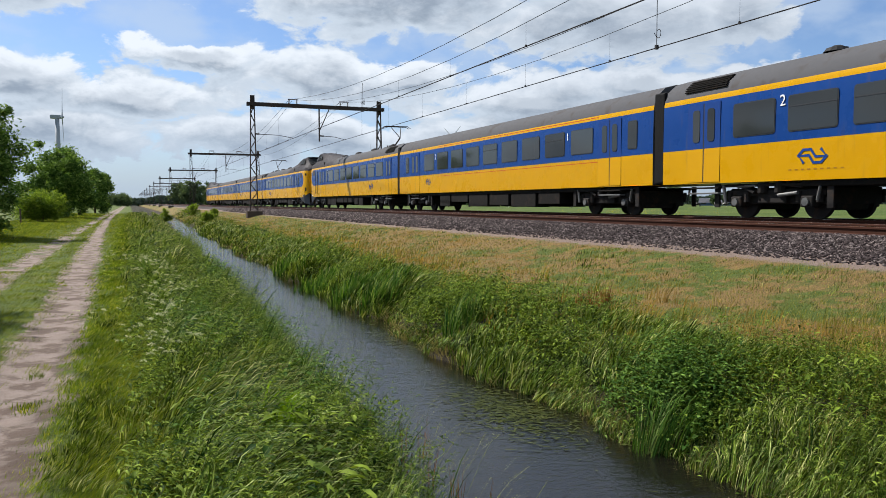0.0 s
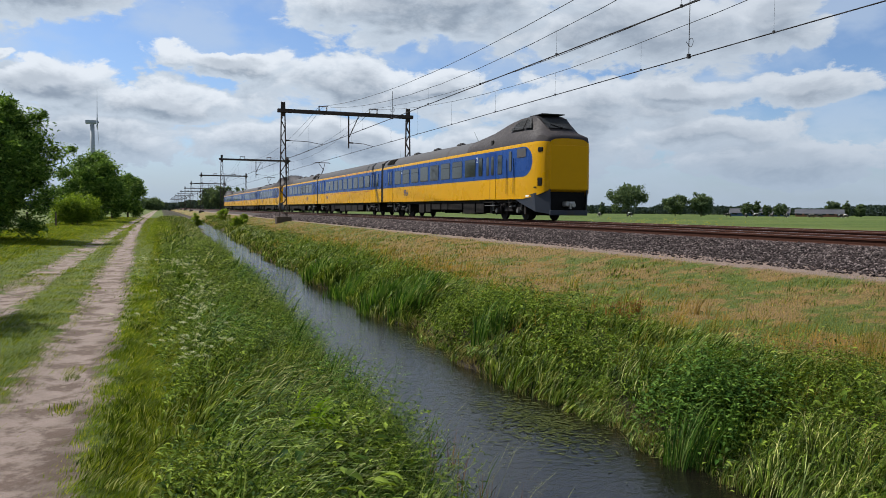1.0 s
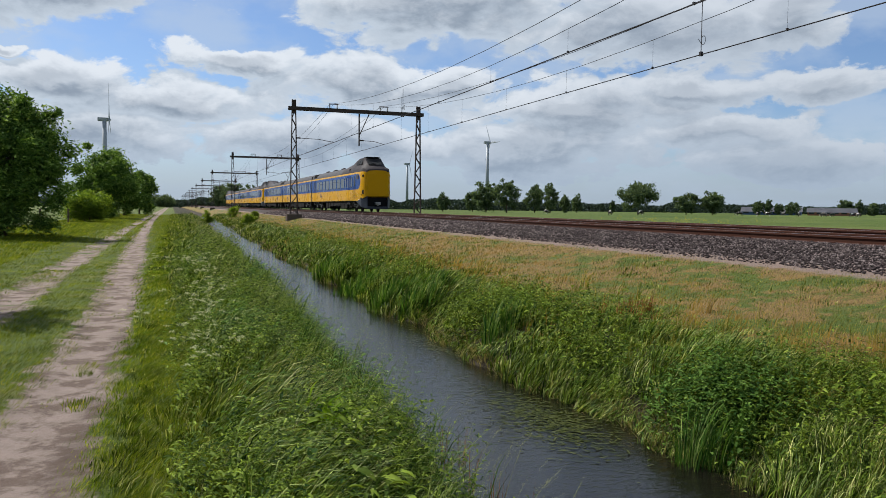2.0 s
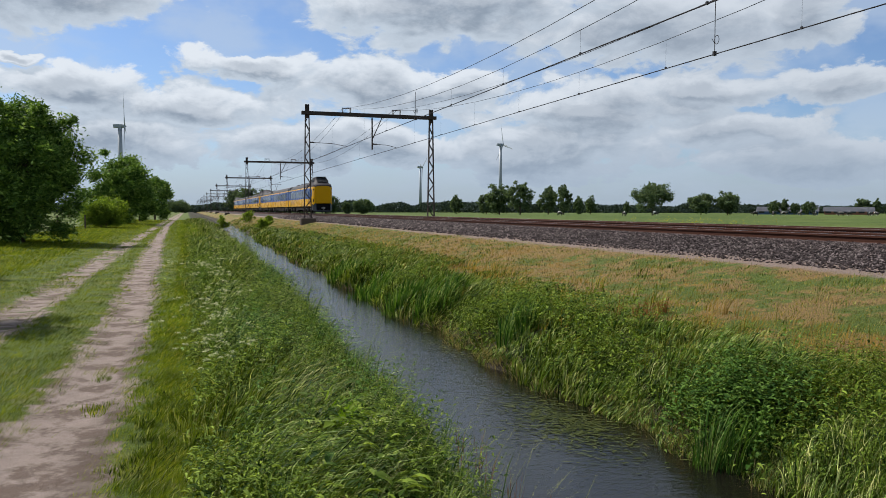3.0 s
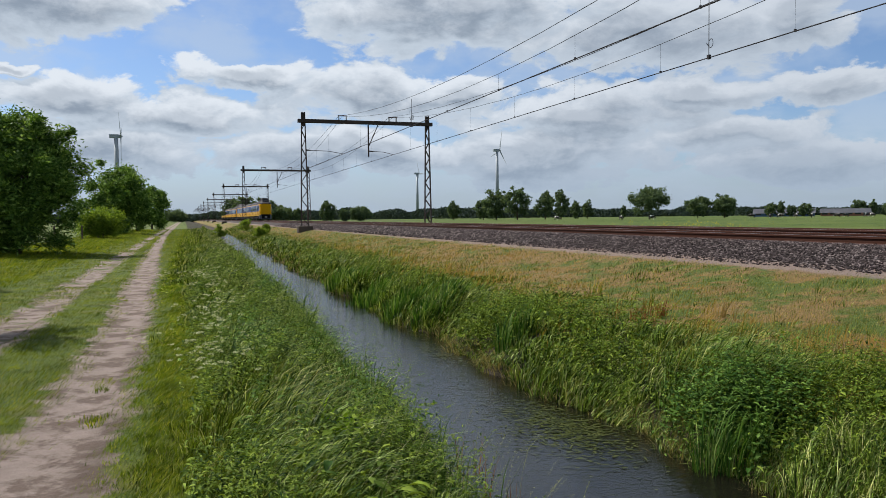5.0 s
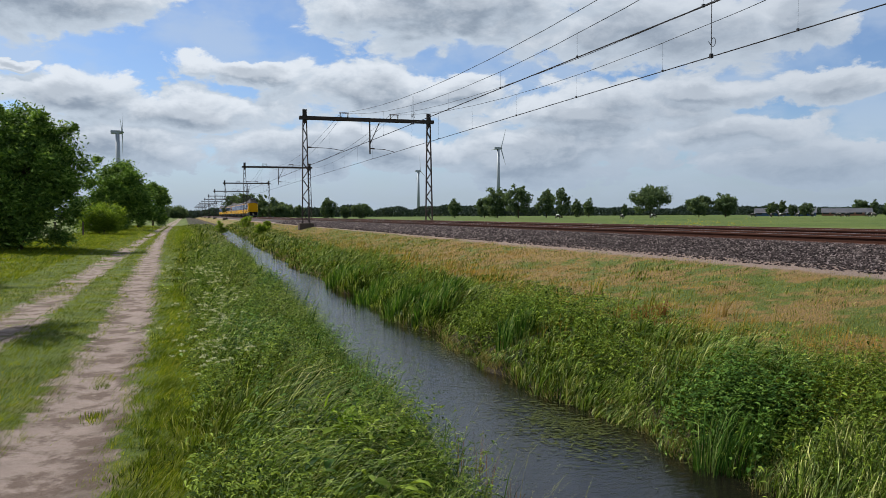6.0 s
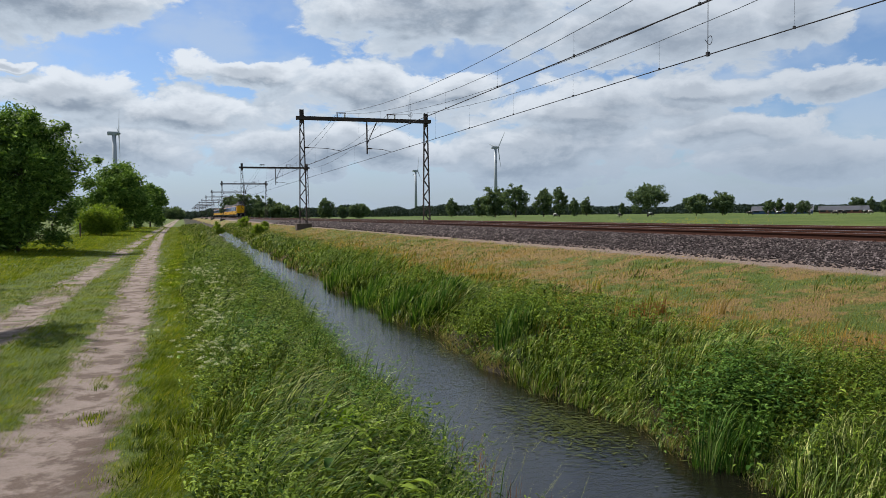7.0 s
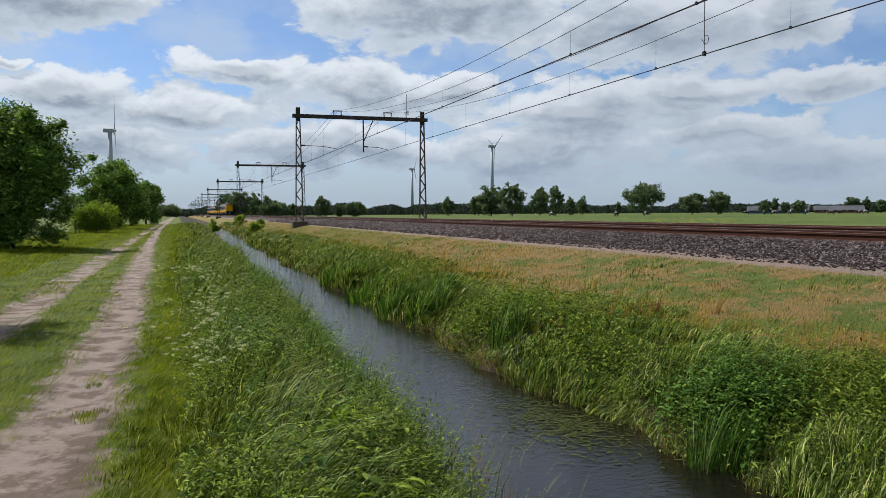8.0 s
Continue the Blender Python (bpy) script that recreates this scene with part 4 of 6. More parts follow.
        for i in range(9):
            bm = bmesh.new()
            box(bm, -0.003, 0.003, -0.045, 0.045, -0.014, 0.014)
            ob = part("lettering_bar", bm, FADED, c)
            ob.location = (s * (HALF + 0.008), 20.15 + i * 0.2, 1.30)
        bm = bmesh.new()
        box(bm, -0.004, 0.004, -0.17, 0.17, -0.035, 0.035)
        ob = part("number_bar", bm, WHITE, c)
        ob.location = (s * 1.392, 2.1, 1.16)
        bm = bmesh.new()
        for z in (0.55, 0.85):
            box(bm, s * 1.33 - 0.1, s * 1.33 + 0.1, 3.7, 4.2, z, z + 0.04)
        box(bm, s * 1.38 - 0.01, s * 1.38 + 0.01, 3.72, 3.76, 0.55, 1.1)
        box(bm, s * 1.38 - 0.01, s * 1.38 + 0.01, 4.14, 4.18, 0.55, 1.1)
        part("cab_step", bm, UNDER, c)
        digit_two(c, 8.2, 3.16, s, "2")
        digit_two(c, 22.04, 3.14, s, "2")
    for i in range(8):
        v = part("roof_vent", TRAIN_MESH["roof_vent"], None, c)
        v.matrix_basis = pose(0.45 * (1 if i % 2 else -1), 8.6 + i * 2.1, 4.37)
    for s in (-1, 1):
        for i in range(6):
            bm = bmesh.new()
            z = 3.84 + i * 0.065
            x = float(np.interp(z, (3.66, 3.97, 4.25, 4.38), (1.355, 1.25, 0.92, 0.46)))
            box(bm, s * x - 0.05, s * x + 0.05, 24.2, 26.0, z, z + 0.035)
            part("grille_slat", bm, UNDER, c)
    bm = bmesh.new()
    bar(bm, (0.3, 7.4, 4.2), (0.3, 6.9, 5.0), 0.012, 0.006)
    part("aerial", bm, RUBBER, c)
    lower_gear(c, 7.5, 18.5, 3)
    add_bogie(c, 4.6)
    add_bogie(c, 22.6)
    bm = bmesh.new()
    box(bm, 0.03 - HALF, HALF - 0.03, COACH + 0.845, COACH + 1.16, 1.05, 4.02, 0.06)
    part("gangway", bm, RUBBER, c, "black rubber gangway bellows")
    if motor:
        pantograph(c, 22.9)
    return c


def middle_coach():
    c = thing("train_middle_coach", "yellow and blue train coach with dark windows", "train", "coaches of the train")
    part("body", loft("body", [(y, ring(HALF, 1.02, *ROOF)) for y in (0.38, 8, 16, COACH)], [COACH_PAINT, ROOF_PAINT]), None, c)
    for y0, y1 in ((0.06, 0.37), (COACH + 0.01, COACH + 0.25)):
        bm = bmesh.new()
        box(bm, 0.03 - HALF, HALF - 0.03, y0, y1, 1.05, 4.02, 0.05)
        part("gangway", bm, RUBBER, c, "black rubber gangway bellows")
    for s in (-1, 1):
        on_side(c, "small_window", 1.5, 2.78, s, "small_pane")
        coach_door(c, 2.85, s)
        for i in range(9):
            on_side(c, "window", 4.7 + i * 2.02, 2.78, s, "pane", vent=i % 3 == 1)
        coach_door(c, 23.2, s)
        on_side(c, "small_window", 24.6, 2.78, s, "small_pane")
        digit_two(c, 5.72, 3.02, s, "1")
        digit_two(c, 19.85, 3.02, s, "2")
        emblem(c, 21.0, 1.66, s, 0.8)
    for i in range(11):
        v = part("roof_vent", TRAIN_MESH["roof_vent"], None, c)
        v.matrix_basis = pose(0.45 * (1 if i % 2 else -1), 2.2 + i * 2.15, 4.18)
    lower_gear(c, 6.5, 19.5, 5)
    add_bogie(c, 3.4)
    add_bogie(c, 22.9)
    return c


def pantograph(c, y):
    bm = bmesh.new()
    box(bm, -0.7, 0.7, y - 0.9, y + 0.9, 4.28, 4.34)
    for s in (-0.5, 0.5):
        for d in (-0.7, 0.7):
            bar(bm, (s, y + d, 4.18), (s, y + d, 4.5), 0.05)
    bar(bm, (0, y - 0.8, 4.4), (0, y + 0.55, 4.95), 0.05)
    for s in (-0.35, 0.35):
        bar(bm, (0, y + 0.55, 4.95), (s, y - 0.3, 5.72), 0.03)
    for d in (-0.2, 0.2):
        bar(bm, (-0.8, y - 0.3 + d, 5.80), (0.8, y - 0.3 + d, 5.80), 0.03)
        for s in (-1, 1):
            bar(bm, (s * 0.8, y - 0.3 + d, 5.80), (s * 1.0, y - 0.3 + d, 5.68), 0.02)
    part("pantograph", bm, MAST_STEEL, c, "raised dark pantograph")
    for d in (1.6, 2.3, -1.6):
        bm = bmesh.new()
        box(bm, -0.5, 0.5, y + d - 0.25, y + d + 0.25, 4.16, 4.42, 0.05)
        part("roof_equipment", bm, ROOF_PAINT, c)


plain_steel = plain("bare_steel", (0.32, 0.31, 0.30), 0.45, 0.7, vary=0.3, scale=6)
train_meshes()
end_coach, motor_coach, mid_coach = cab_coach(False), cab_coach(True), middle_coach()
END, MIDDLE = 27.1, 26.35   # end coach and middle coach, gangway included
# (coach, metres from the tail to its own zero, turned round)
TRAIN = [(end_coach, 0.0, False), (mid_coach, END, False), (motor_coach, END + MIDDLE + END, True)]
second = END + MIDDLE + END + 0.5
TRAIN += [(copy_thing(motor_coach, pose(0, 0, 0)), second, False),
          (copy_thing(mid_coach, pose(0, 0, 0)), second + END, False),
          (copy_thing(mid_coach, pose(0, 0, 0)), second + END + MIDDLE, False),
          (copy_thing(end_coach, pose(0, 0, 0)), second + 2 * (END + MIDDLE), True)]
TAIL_AT, SPEED = -6.1, 36.45   # the tail's place along the track at the start, metres a second
TAIL_LAG = 0.4                 # it runs that much behind at the very start


# ---- trees ----
LEAF_NEAR = leafy("tree_leaves", (0.055, 0.125, 0.024), (0.165, 0.285, 0.055), (0.22, 0.33, 0.09), 0.30, clump=1.6)
LEAF_BUSH = leafy("bush_leaves", (0.10, 0.18, 0.018), (0.24, 0.34, 0.04), (0.22, 0.30, 0.05), 0.5)
# distance haze is put into the field trees' leaf colour: paler and bluer
LEAF_HAZED = leafy("hazed_tree_leaves", (0.080, 0.130, 0.070), (0.19, 0.255, 0.125), None, 0.3, 0.8)
LEAF_WOOD = leafy("far_wood_leaves", (0.040, 0.062, 0.052), (0.060, 0.088, 0.070), None, 0.2, 0.9)


def leaf_cloud(r, centres, radii, count, size, wind=0.0):
    """Corners of count small bent leaves scattered in clumps; two triangles a leaf."""
    share = radii ** 1.5 / (radii ** 1.5).sum()
    pick = r.choice(len(centres), count, p=share)
    at = centres[pick] + r.standard_normal((count, 3)) * radii[pick][:, None] * np.array((0.55, 0.55, 0.45))
    d = r.standard_normal((count, 3))
    d /= np.linalg.norm(d, axis=1)[:, None]
    d[:, 0] += wind
    e = np.cross(d, r.standard_normal((count, 3)))
    e /= np.linalg.norm(e, axis=1)[:, None] + 1e-6
    s = size * r.uniform(0.6, 1.3, count)[:, None]
    co = np.stack((at - d * s, at - e * s * 0.45, at + d * s, at + e * s * 0.45), 1).reshape(-1, 3)
    return co


def quads_mesh(name, co, mat):
    n = len(co) // 4
    return arrays_mesh(name, co, np.arange(4 * n), np.full(n, 4), mat)


def tree(name, label, x, y, high, wide, low, leaves, size, mat, seed, stems=1, group="", wind=0.5, clumps=70):
    """A tapered trunk with limbs, and a ragged crown of leaves in clumps."""
    r = np.random.default_rng(seed)
    rr = random.Random(seed)
    base = float(height(x, y))
    t = thing(name, label, "bush" if "bush" in name else "tree", group, pose(x, y, base - 0.05))
    cz, rz = (high + low) / 2, (high - low) / 2
    u = r.standard_normal((clumps, 3))
    u /= np.linalg.norm(u, axis=1)[:, None]
    rad = r.uniform(0.25, 0.95, clumps) ** 0.6
    c = u * rad[:, None] * np.array((wide, wide, rz))
    c *= (1 + 0.22 * np.sin(3 * np.arctan2(c[:, 1], c[:, 0]) + seed))[:, None]
    c[:, 2] += cz
    c[:, 0] += wind * 0.06 * (c[:, 2] - low)
    radii = r.uniform(0.35, 0.85, clumps) * wide * (0.28 if wind == 0 else 0.30 if y < 60 else 0.36)
    if wind and y < 60:
        # long shoots that stand out of the crown, blown over
        shoots = r.integers(0, clumps, clumps // 3)
        out = c[shoots] * np.array((1.0, 1.0, 0.0)) * 0.10 + np.stack((r.uniform(0.1, 0.5, len(shoots)), r.normal(0, 0.2, len(shoots)), r.uniform(0.3, 0.9, len(shoots))), -1) * wide * 0.16
        c = np.concatenate([c] + [c[shoots] + out * f for f in (0.5, 0.9, 1.3)])
        radii = np.concatenate([radii] + [np.full(len(shoots), wide * q) for q in (0.08, 0.06, 0.04)])
    bm = bmesh.new()
    for s in range(stems):
        a = s * 2.4 + seed
        off = 0.0 if stems == 1 else 0.12 * high ** 0.5
        p = Vector((math.cos(a) * off, math.sin(a) * off, 0))
        q = p + Vector((math.cos(a) * off * 2, math.sin(a) * off * 2, cz - rz * 0.3))
        bar(bm, p, q, 0.022 * high, 0.014 * high, 8)
        top = q + Vector((0, 0, rz * 0.9))
        bar(bm, q, top, 0.014 * high, 0.004 * high, 6)
        for i in range(10 if stems == 1 else 6):
            k = rr.randrange(clumps)
            start = p.lerp(q, rr.uniform(0.35, 1.0)) if i % 2 else q.lerp(top, rr.uniform(0, 0.7))
            bar(bm, start, Vector(c[k]), 0.008 * high, 0.002 * high, 5)
    part("trunk", bm, BARK, t, "", True)
    co = leaf_cloud(r, c, radii, leaves, size, wind)
    keep = co.reshape(-1, 4, 3)[:, 0, 2] > 0.15
    crown = part("crown", quads_mesh("crown", co.reshape(-1, 4, 3)[keep].reshape(-1, 3), mat), None, t)
    if wind > 0.4 and y < 120:
        CROWNS.append((crown, seed))
    return t


CROWNS = []


ROW = "trees beside the path"
tree("tree", "leafy broad tree tossed by the wind beside the path", -7.55, 40.5, 6.3, 2.8, 0.2, 120000, 0.085, LEAF_NEAR, 3, 2, ROW, clumps=230)
tree("tree", "leafy tree with a full crown beside the path", -7.3, 92, 7.7, 3.3, 0.2, 46000, 0.14, LEAF_NEAR, 4, 2, ROW)
tree("tree", "leafy tree leaning over the path", -6.2, 112, 6.6, 2.6, 0.1, 15000, 0.17, LEAF_NEAR, 5, 2, ROW)
tree("tree", "rounded dark tree at the end of the row", -4.9, 132, 6.9, 2.7, 0.1, 15000, 0.19, LEAF_NEAR, 6, 1, ROW)
tree("tree", "young leafy tree shading the grass track", -5.9, 15.0, 6.0, 1.75, 1.4, 22000, 0.08, LEAF_NEAR, 7, 1, ROW)
tree("tree", "leafy tree shading the grass track", -9.2, 22.0, 6.5, 2.6, 1.0, 9000, 0.10, LEAF_NEAR, 8, 2, ROW)
tree("bush", "round yellow-green bush beside the path", -6.75, 72, 2.6, 1.85, 0.0, 22000, 0.085, LEAF_BUSH, 9, 3, "", 0.2, 140)

FAR = "trees in the fields"
for i, (x, y, w, h) in enumerate(((110, 311, 5.4, 8.3), (122, 306, 7.3, 9.5), (116, 277, 9.6, 12.6), (119, 264, 9.0, 13.2), (142, 287, 7.0, 12.0), (143, 275, 6.2, 12.6),
                                  (158, 290, 4.3, 7.9), (167, 296, 4.9, 8.2), (175, 280, 2.4, 5.2), (167, 249, 14.2, 12.4), (181, 239, 8.4, 8.4), (188, 233, 8.3, 8.8), (254, 283, 4.7, 6.7),
                                  (257, 280, 3.1, 7.7), (260, 277, 3.6, 5.6), (264, 273, 5.6, 6.1), (294, 272, 6.3, 7.6), (297, 267, 3.6, 7.5), (301, 263, 4.6, 6.7), (58, 325, 6.3, 8.4),
                                  (65, 324, 3.9, 5.8), (72, 322, 7.8, 7.0), (37, 298, 5.6, 6.3), (42, 297, 3.9, 5.7), (21, 289, 8.3, 9.3), (28, 299, 6.5, 9.3), (18.6, 330, 7, 9.2), (-4, 420, 12, 7), (29, 262, 7, 7))):
    tree("tree", "rounded green tree standing in the distant fields", x, y, h * 0.95, w * 0.52, h * (0.16 if i in (9, 10, 11) else 0.05), 5600 if w > 6 else 3000, 0.32 + 0.012 * w, LEAF_HAZED, 40 + i, 1, FAR, 0.0, 110)


def far_woods():
    r = np.random.default_rng(77)
    n = 60000
    u = r.uniform(-0.22, 1.15, n)     # bearing from the track's line
    dist = r.uniform(560, 640, n)
    bump = 4.2 + 3.0 * soft_noise(u * 60, u * 0 + 3) * soft_noise(u * 17, u * 0 + 8) * 2
    z = r.uniform(0, 1, n) ** 0.8 * bump
    c = np.stack((np.sin(u) * dist, np.cos(u) * dist, z), -1)
    co = leaf_cloud(r, c, np.full(n, 0.6), n, 1.3)
    tagged(new("far_woods", quads_mesh("far_woods", co, LEAF_WOOD)), "dark distant tree line along the horizon", "woods", kind="stuff")


far_woods()


# ---- grass and weeds ----
TURF = leafy("turf_blades", (0.07, 0.13, 0.008), (0.17, 0.22, 0.016), (0.25, 0.25, 0.035), 0.35, 0.6, (0.155, 0.195, 0.016), 0.8, clump=2.5)
# BANK, LUSH, WEED: low tints near black, standing in for shade between blades
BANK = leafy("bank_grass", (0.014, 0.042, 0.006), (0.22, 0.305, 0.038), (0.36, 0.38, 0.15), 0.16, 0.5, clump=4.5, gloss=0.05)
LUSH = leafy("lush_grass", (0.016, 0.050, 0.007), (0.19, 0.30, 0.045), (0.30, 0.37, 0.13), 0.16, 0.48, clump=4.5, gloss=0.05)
REED = leafy("reed_blades", (0.024, 0.085, 0.012), (0.13, 0.24, 0.04), (0.19, 0.26, 0.08), 0.3, 0.6, clump=4.5, gloss=0.05)
HAY = leafy("meadow_grass", (0.085, 0.13, 0.012), (0.27, 0.265, 0.034), (0.40, 0.28, 0.09), 0.3, 0.7, (0.31, 0.19, 0.06), 0.8, clump=3.0)
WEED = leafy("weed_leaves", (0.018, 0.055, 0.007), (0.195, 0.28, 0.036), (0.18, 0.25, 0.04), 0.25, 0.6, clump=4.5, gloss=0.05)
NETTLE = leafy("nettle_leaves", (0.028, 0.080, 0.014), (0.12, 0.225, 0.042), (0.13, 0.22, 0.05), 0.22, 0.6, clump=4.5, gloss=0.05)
VERGE = leafy("verge_blades", (0.085, 0.155, 0.010), (0.21, 0.285, 0.024), (0.27, 0.30, 0.06), 0.35, 0.6, clump=1.5, gloss=0.05)
WEED_LIGHT = leafy("fresh_weed_leaves", (0.05, 0.13, 0.010), (0.20, 0.33, 0.035), (0.30, 0.40, 0.08), 0.28, 0.55, clump=4.5)
STRAW = leafy("straw", (0.22, 0.20, 0.08), (0.40, 0.34, 0.17), None, 0.25, 0.7)
SEED = leafy("seed_heads", (0.20, 0.23, 0.09), (0.38, 0.38, 0.20), None, 0.3, 0.7)
PETAL = leafy("white_petals", (0.36, 0.40, 0.20), (0.60, 0.62, 0.40), None, 0.3, 0.7)
RAPE = leafy("yellow_flowers", (0.55, 0.45, 0.03), (0.7, 0.6, 0.05), None, 0.2, 0.7)


def blades(name, label, x, y, high, wide, mat, bend=0.5, wind=(0.6, -0.1), segments=2, r=rng, z=None, category="grass"):
    """Grass blades at the given feet: each a tapered, bent strip with a pointed tip."""
    n = len(x)
    z = height(x, y) if z is None else z
    a = r.uniform(0, 6.283, n)
    face = np.stack((np.cos(a), np.sin(a)), -1)
    lean_a = r.uniform(0, 6.283, n)
    lean = np.stack((np.cos(lean_a), np.sin(lean_a)), -1) * r.uniform(0.1, 0.6, n)[:, None] + np.array(wind) * r.uniform(0.4, 1.3, n)[:, None]
    lean *= (bend * high)[:, None]
    rows = []
    levels = np.linspace(0, 1, segments + 2)
    for t in levels[:-1]:
        mid = np.stack((x, y), -1) + lean * (t ** 1.8)
        zz = z - 0.02 + high * (t - 0.22 * bend * t * t)
        half = face * (wide * (1 - 0.75 * t ** 1.5) / 2)[:, None]
        for s in (-1, 1):
            rows.append(np.stack((mid[:, 0] + s * half[:, 0], mid[:, 1] + s * half[:, 1], zz), -1))
    mid = np.stack((x, y), -1) + lean
    rows.append(np.stack((mid[:, 0], mid[:, 1], z + high * (1 - 0.3 * bend)), -1))
    co = np.stack(rows, 1)
    per = co.shape[1]
    faces, sizes = [], []
    for i in range(segments):
        faces += [2 * i, 2 * i + 1, 2 * i + 3, 2 * i + 2]
        sizes.append(4)
    faces += [2 * segments, 2 * segments + 1, 2 * segments + 2]
    sizes.append(3)
    loops = (np.array(faces)[None] + per * np.arange(n)[:, None]).ravel()
    me = arrays_mesh(name, co.reshape(-1, 3), loops, np.tile(sizes, n), mat)
    return tagged(new(name, me), label, category, kind="stuff")


def spread(n, x0, x1, y0, y1, r=rng):
    """Feet that thin out with the distance along the path."""
    y = np.exp(r.uniform(np.log(y0), np.log(y1), n))
    left = np.maximum(x0, -0.26 * y - 0.4)
    right = np.minimum(x1, 1.30 * y + 0.3)
    ok = right > left
    x = left + (right - left) * r.random(n)
    return x[ok], y[ok]


def shifted(x, y):
    return x + ditch_shift(y) * np.clip((x - 0.3) / 1.5, 0, 1) * np.clip((9.5 - x) / 3, 0, 1) + widen(x, y)


def tufts(name, label, cx, cy, each, high, wide, mat, radius=0.09, bend=0.8, wind=(0.5, -0.2), segments=2, fan=0.55, category="grass", sway=0.0):
    """Grass in clumps: blades rise from one foot and arch outwards, all leaning with the wind."""
    n = len(cx)
    i = np.repeat(np.arange(n), each)
    m = len(i)
    size = np.clip(cy / 9, 1, 5)[i]
    a, d = rng.uniform(0, 6.283, m), np.sqrt(rng.random(m))
    out = np.stack((np.cos(a), np.sin(a)), -1) * d[:, None]
    x, y = cx[i] + out[:, 0] * radius * size, cy[i] + out[:, 1] * radius * size
    z = height(x, y)
    h = high[i] * rng.uniform(0.5, 1.15, m) * (1.05 - 0.3 * d)
    w = wide * rng.uniform(0.5, 1.4, m) * np.clip(cy / 7, 0.6, 4.5)[i]
    gust = (0.15 + 1.2 * soft_noise(cx * 1.9 + 3, cy * 1.4) + 0.4 * rng.random(n))[i]
    turn = (2.4 * (soft_noise(cx * 1.3 + 11, cy * 1.1 + 5) - 0.5) + rng.normal(0, 0.3, n))[i]
    blown = np.stack((wind[0] * np.cos(turn) - wind[1] * np.sin(turn), wind[0] * np.sin(turn) + wind[1] * np.cos(turn)), -1)
    lean = out * fan * rng.uniform(0.4, 1.3, m)[:, None] + blown * gust[:, None] * rng.uniform(0.6, 1.2, m)[:, None]
    lean *= (bend * h)[:, None]
    f = rng.uniform(0, 6.283, m)
    face = np.stack((np.cos(f), np.sin(f)), -1)
    rows = []
    for t in np.linspace(0, 1, segments + 2)[:-1]:
        mx, my = x + lean[:, 0] * t ** 2, y + lean[:, 1] * t ** 2
        zz = z - 0.02 + h * (t - 0.30 * bend * t ** 3)
        half = (w * (1 - 0.7 * t ** 2) / 2)
        for s in (-1, 1):
            rows.append(np.stack((mx + s * half * face[:, 0], my + s * half * face[:, 1], zz), -1))
    rows.append(np.stack((x + lean[:, 0] * 1.05, y + lean[:, 1] * 1.05, z + h * (1 - 0.38 * bend)), -1))
    co = np.stack(rows, 1)
    per = co.shape[1]
    faces, sizes = [], []
    for k in range(segments):
        faces += [2 * k, 2 * k + 1, 2 * k + 3, 2 * k + 2]
        sizes.append(4)
    faces += [2 * segments, 2 * segments + 1, 2 * segments + 2]
    sizes.append(3)
    loops = (np.array(faces)[None] + per * np.arange(m)[:, None]).ravel()
    return planted(name, label, category, mat, co, faces, sizes, x, y, sway)


SWAYING = []
BED_Y = (3.0, 4.6, 6.4, 9.0, 13.0, 19.0)
BED_X = (0.3, 1.0, 3.0, 4.75, 5.6)


def planted(name, label, category, mat, co, faces, sizes, x, y, sway):
    """Growth as one object, or, where the wind moves it, as beds side by side that lean on their own feet."""
    per = co.shape[1]
    bed = np.digitize(y, BED_Y) * 10 + np.digitize(x - ditch_shift(y), BED_X) if sway else np.zeros(len(x))
    for b in np.unique(bed):
        mine = bed == b
        count = int(mine.sum())
        foot = np.zeros(3)
        if sway:
            foot[:2] = x[mine].mean(), y[mine].mean()
            foot[2] = float(height(foot[0], foot[1]))
        loops = (np.array(faces)[None] + per * np.arange(count)[:, None]).ravel()
        me = arrays_mesh(name, (co[mine] - foot).reshape(-1, 3), loops, np.tile(sizes, count), mat)
        ob = tagged(new(name, me), label, category, kind="stuff")
        ob.location = foot
        if sway:
            SWAYING.append((ob, tuple(foot), sway, rng.uniform(0, 6.283), rng.uniform(0.8, 1.3)))
    return ob


LEAF_FACES = (0, 3, 1, 3, 4, 1, 4, 2, 1, 0, 1, 5, 5, 1, 6, 6, 1, 2)


def leaf_points(at, d, s, fat, r, droop=1.0):
    """Seven corners of leaves that start at at, point along d, are s long and droop at the tip."""
    e = np.stack((-d[:, 1], d[:, 0], r.uniform(-0.3, 0.3, len(d))), -1)
    s, up = s[:, None], np.array((0, 0, droop))
    return np.stack((at, at + d * s * 0.55 - up * s * 0.02, at + d * s - up * s * 0.3, at + d * s * 0.35 - e * s * fat + up * s * 0.09, at + d * s * 0.75 - e * s * fat * 0.7 - up * s * 0.04,
                     at + d * s * 0.35 + e * s * fat + up * s * 0.09, at + d * s * 0.75 + e * s * fat * 0.7 - up * s * 0.04), 1)


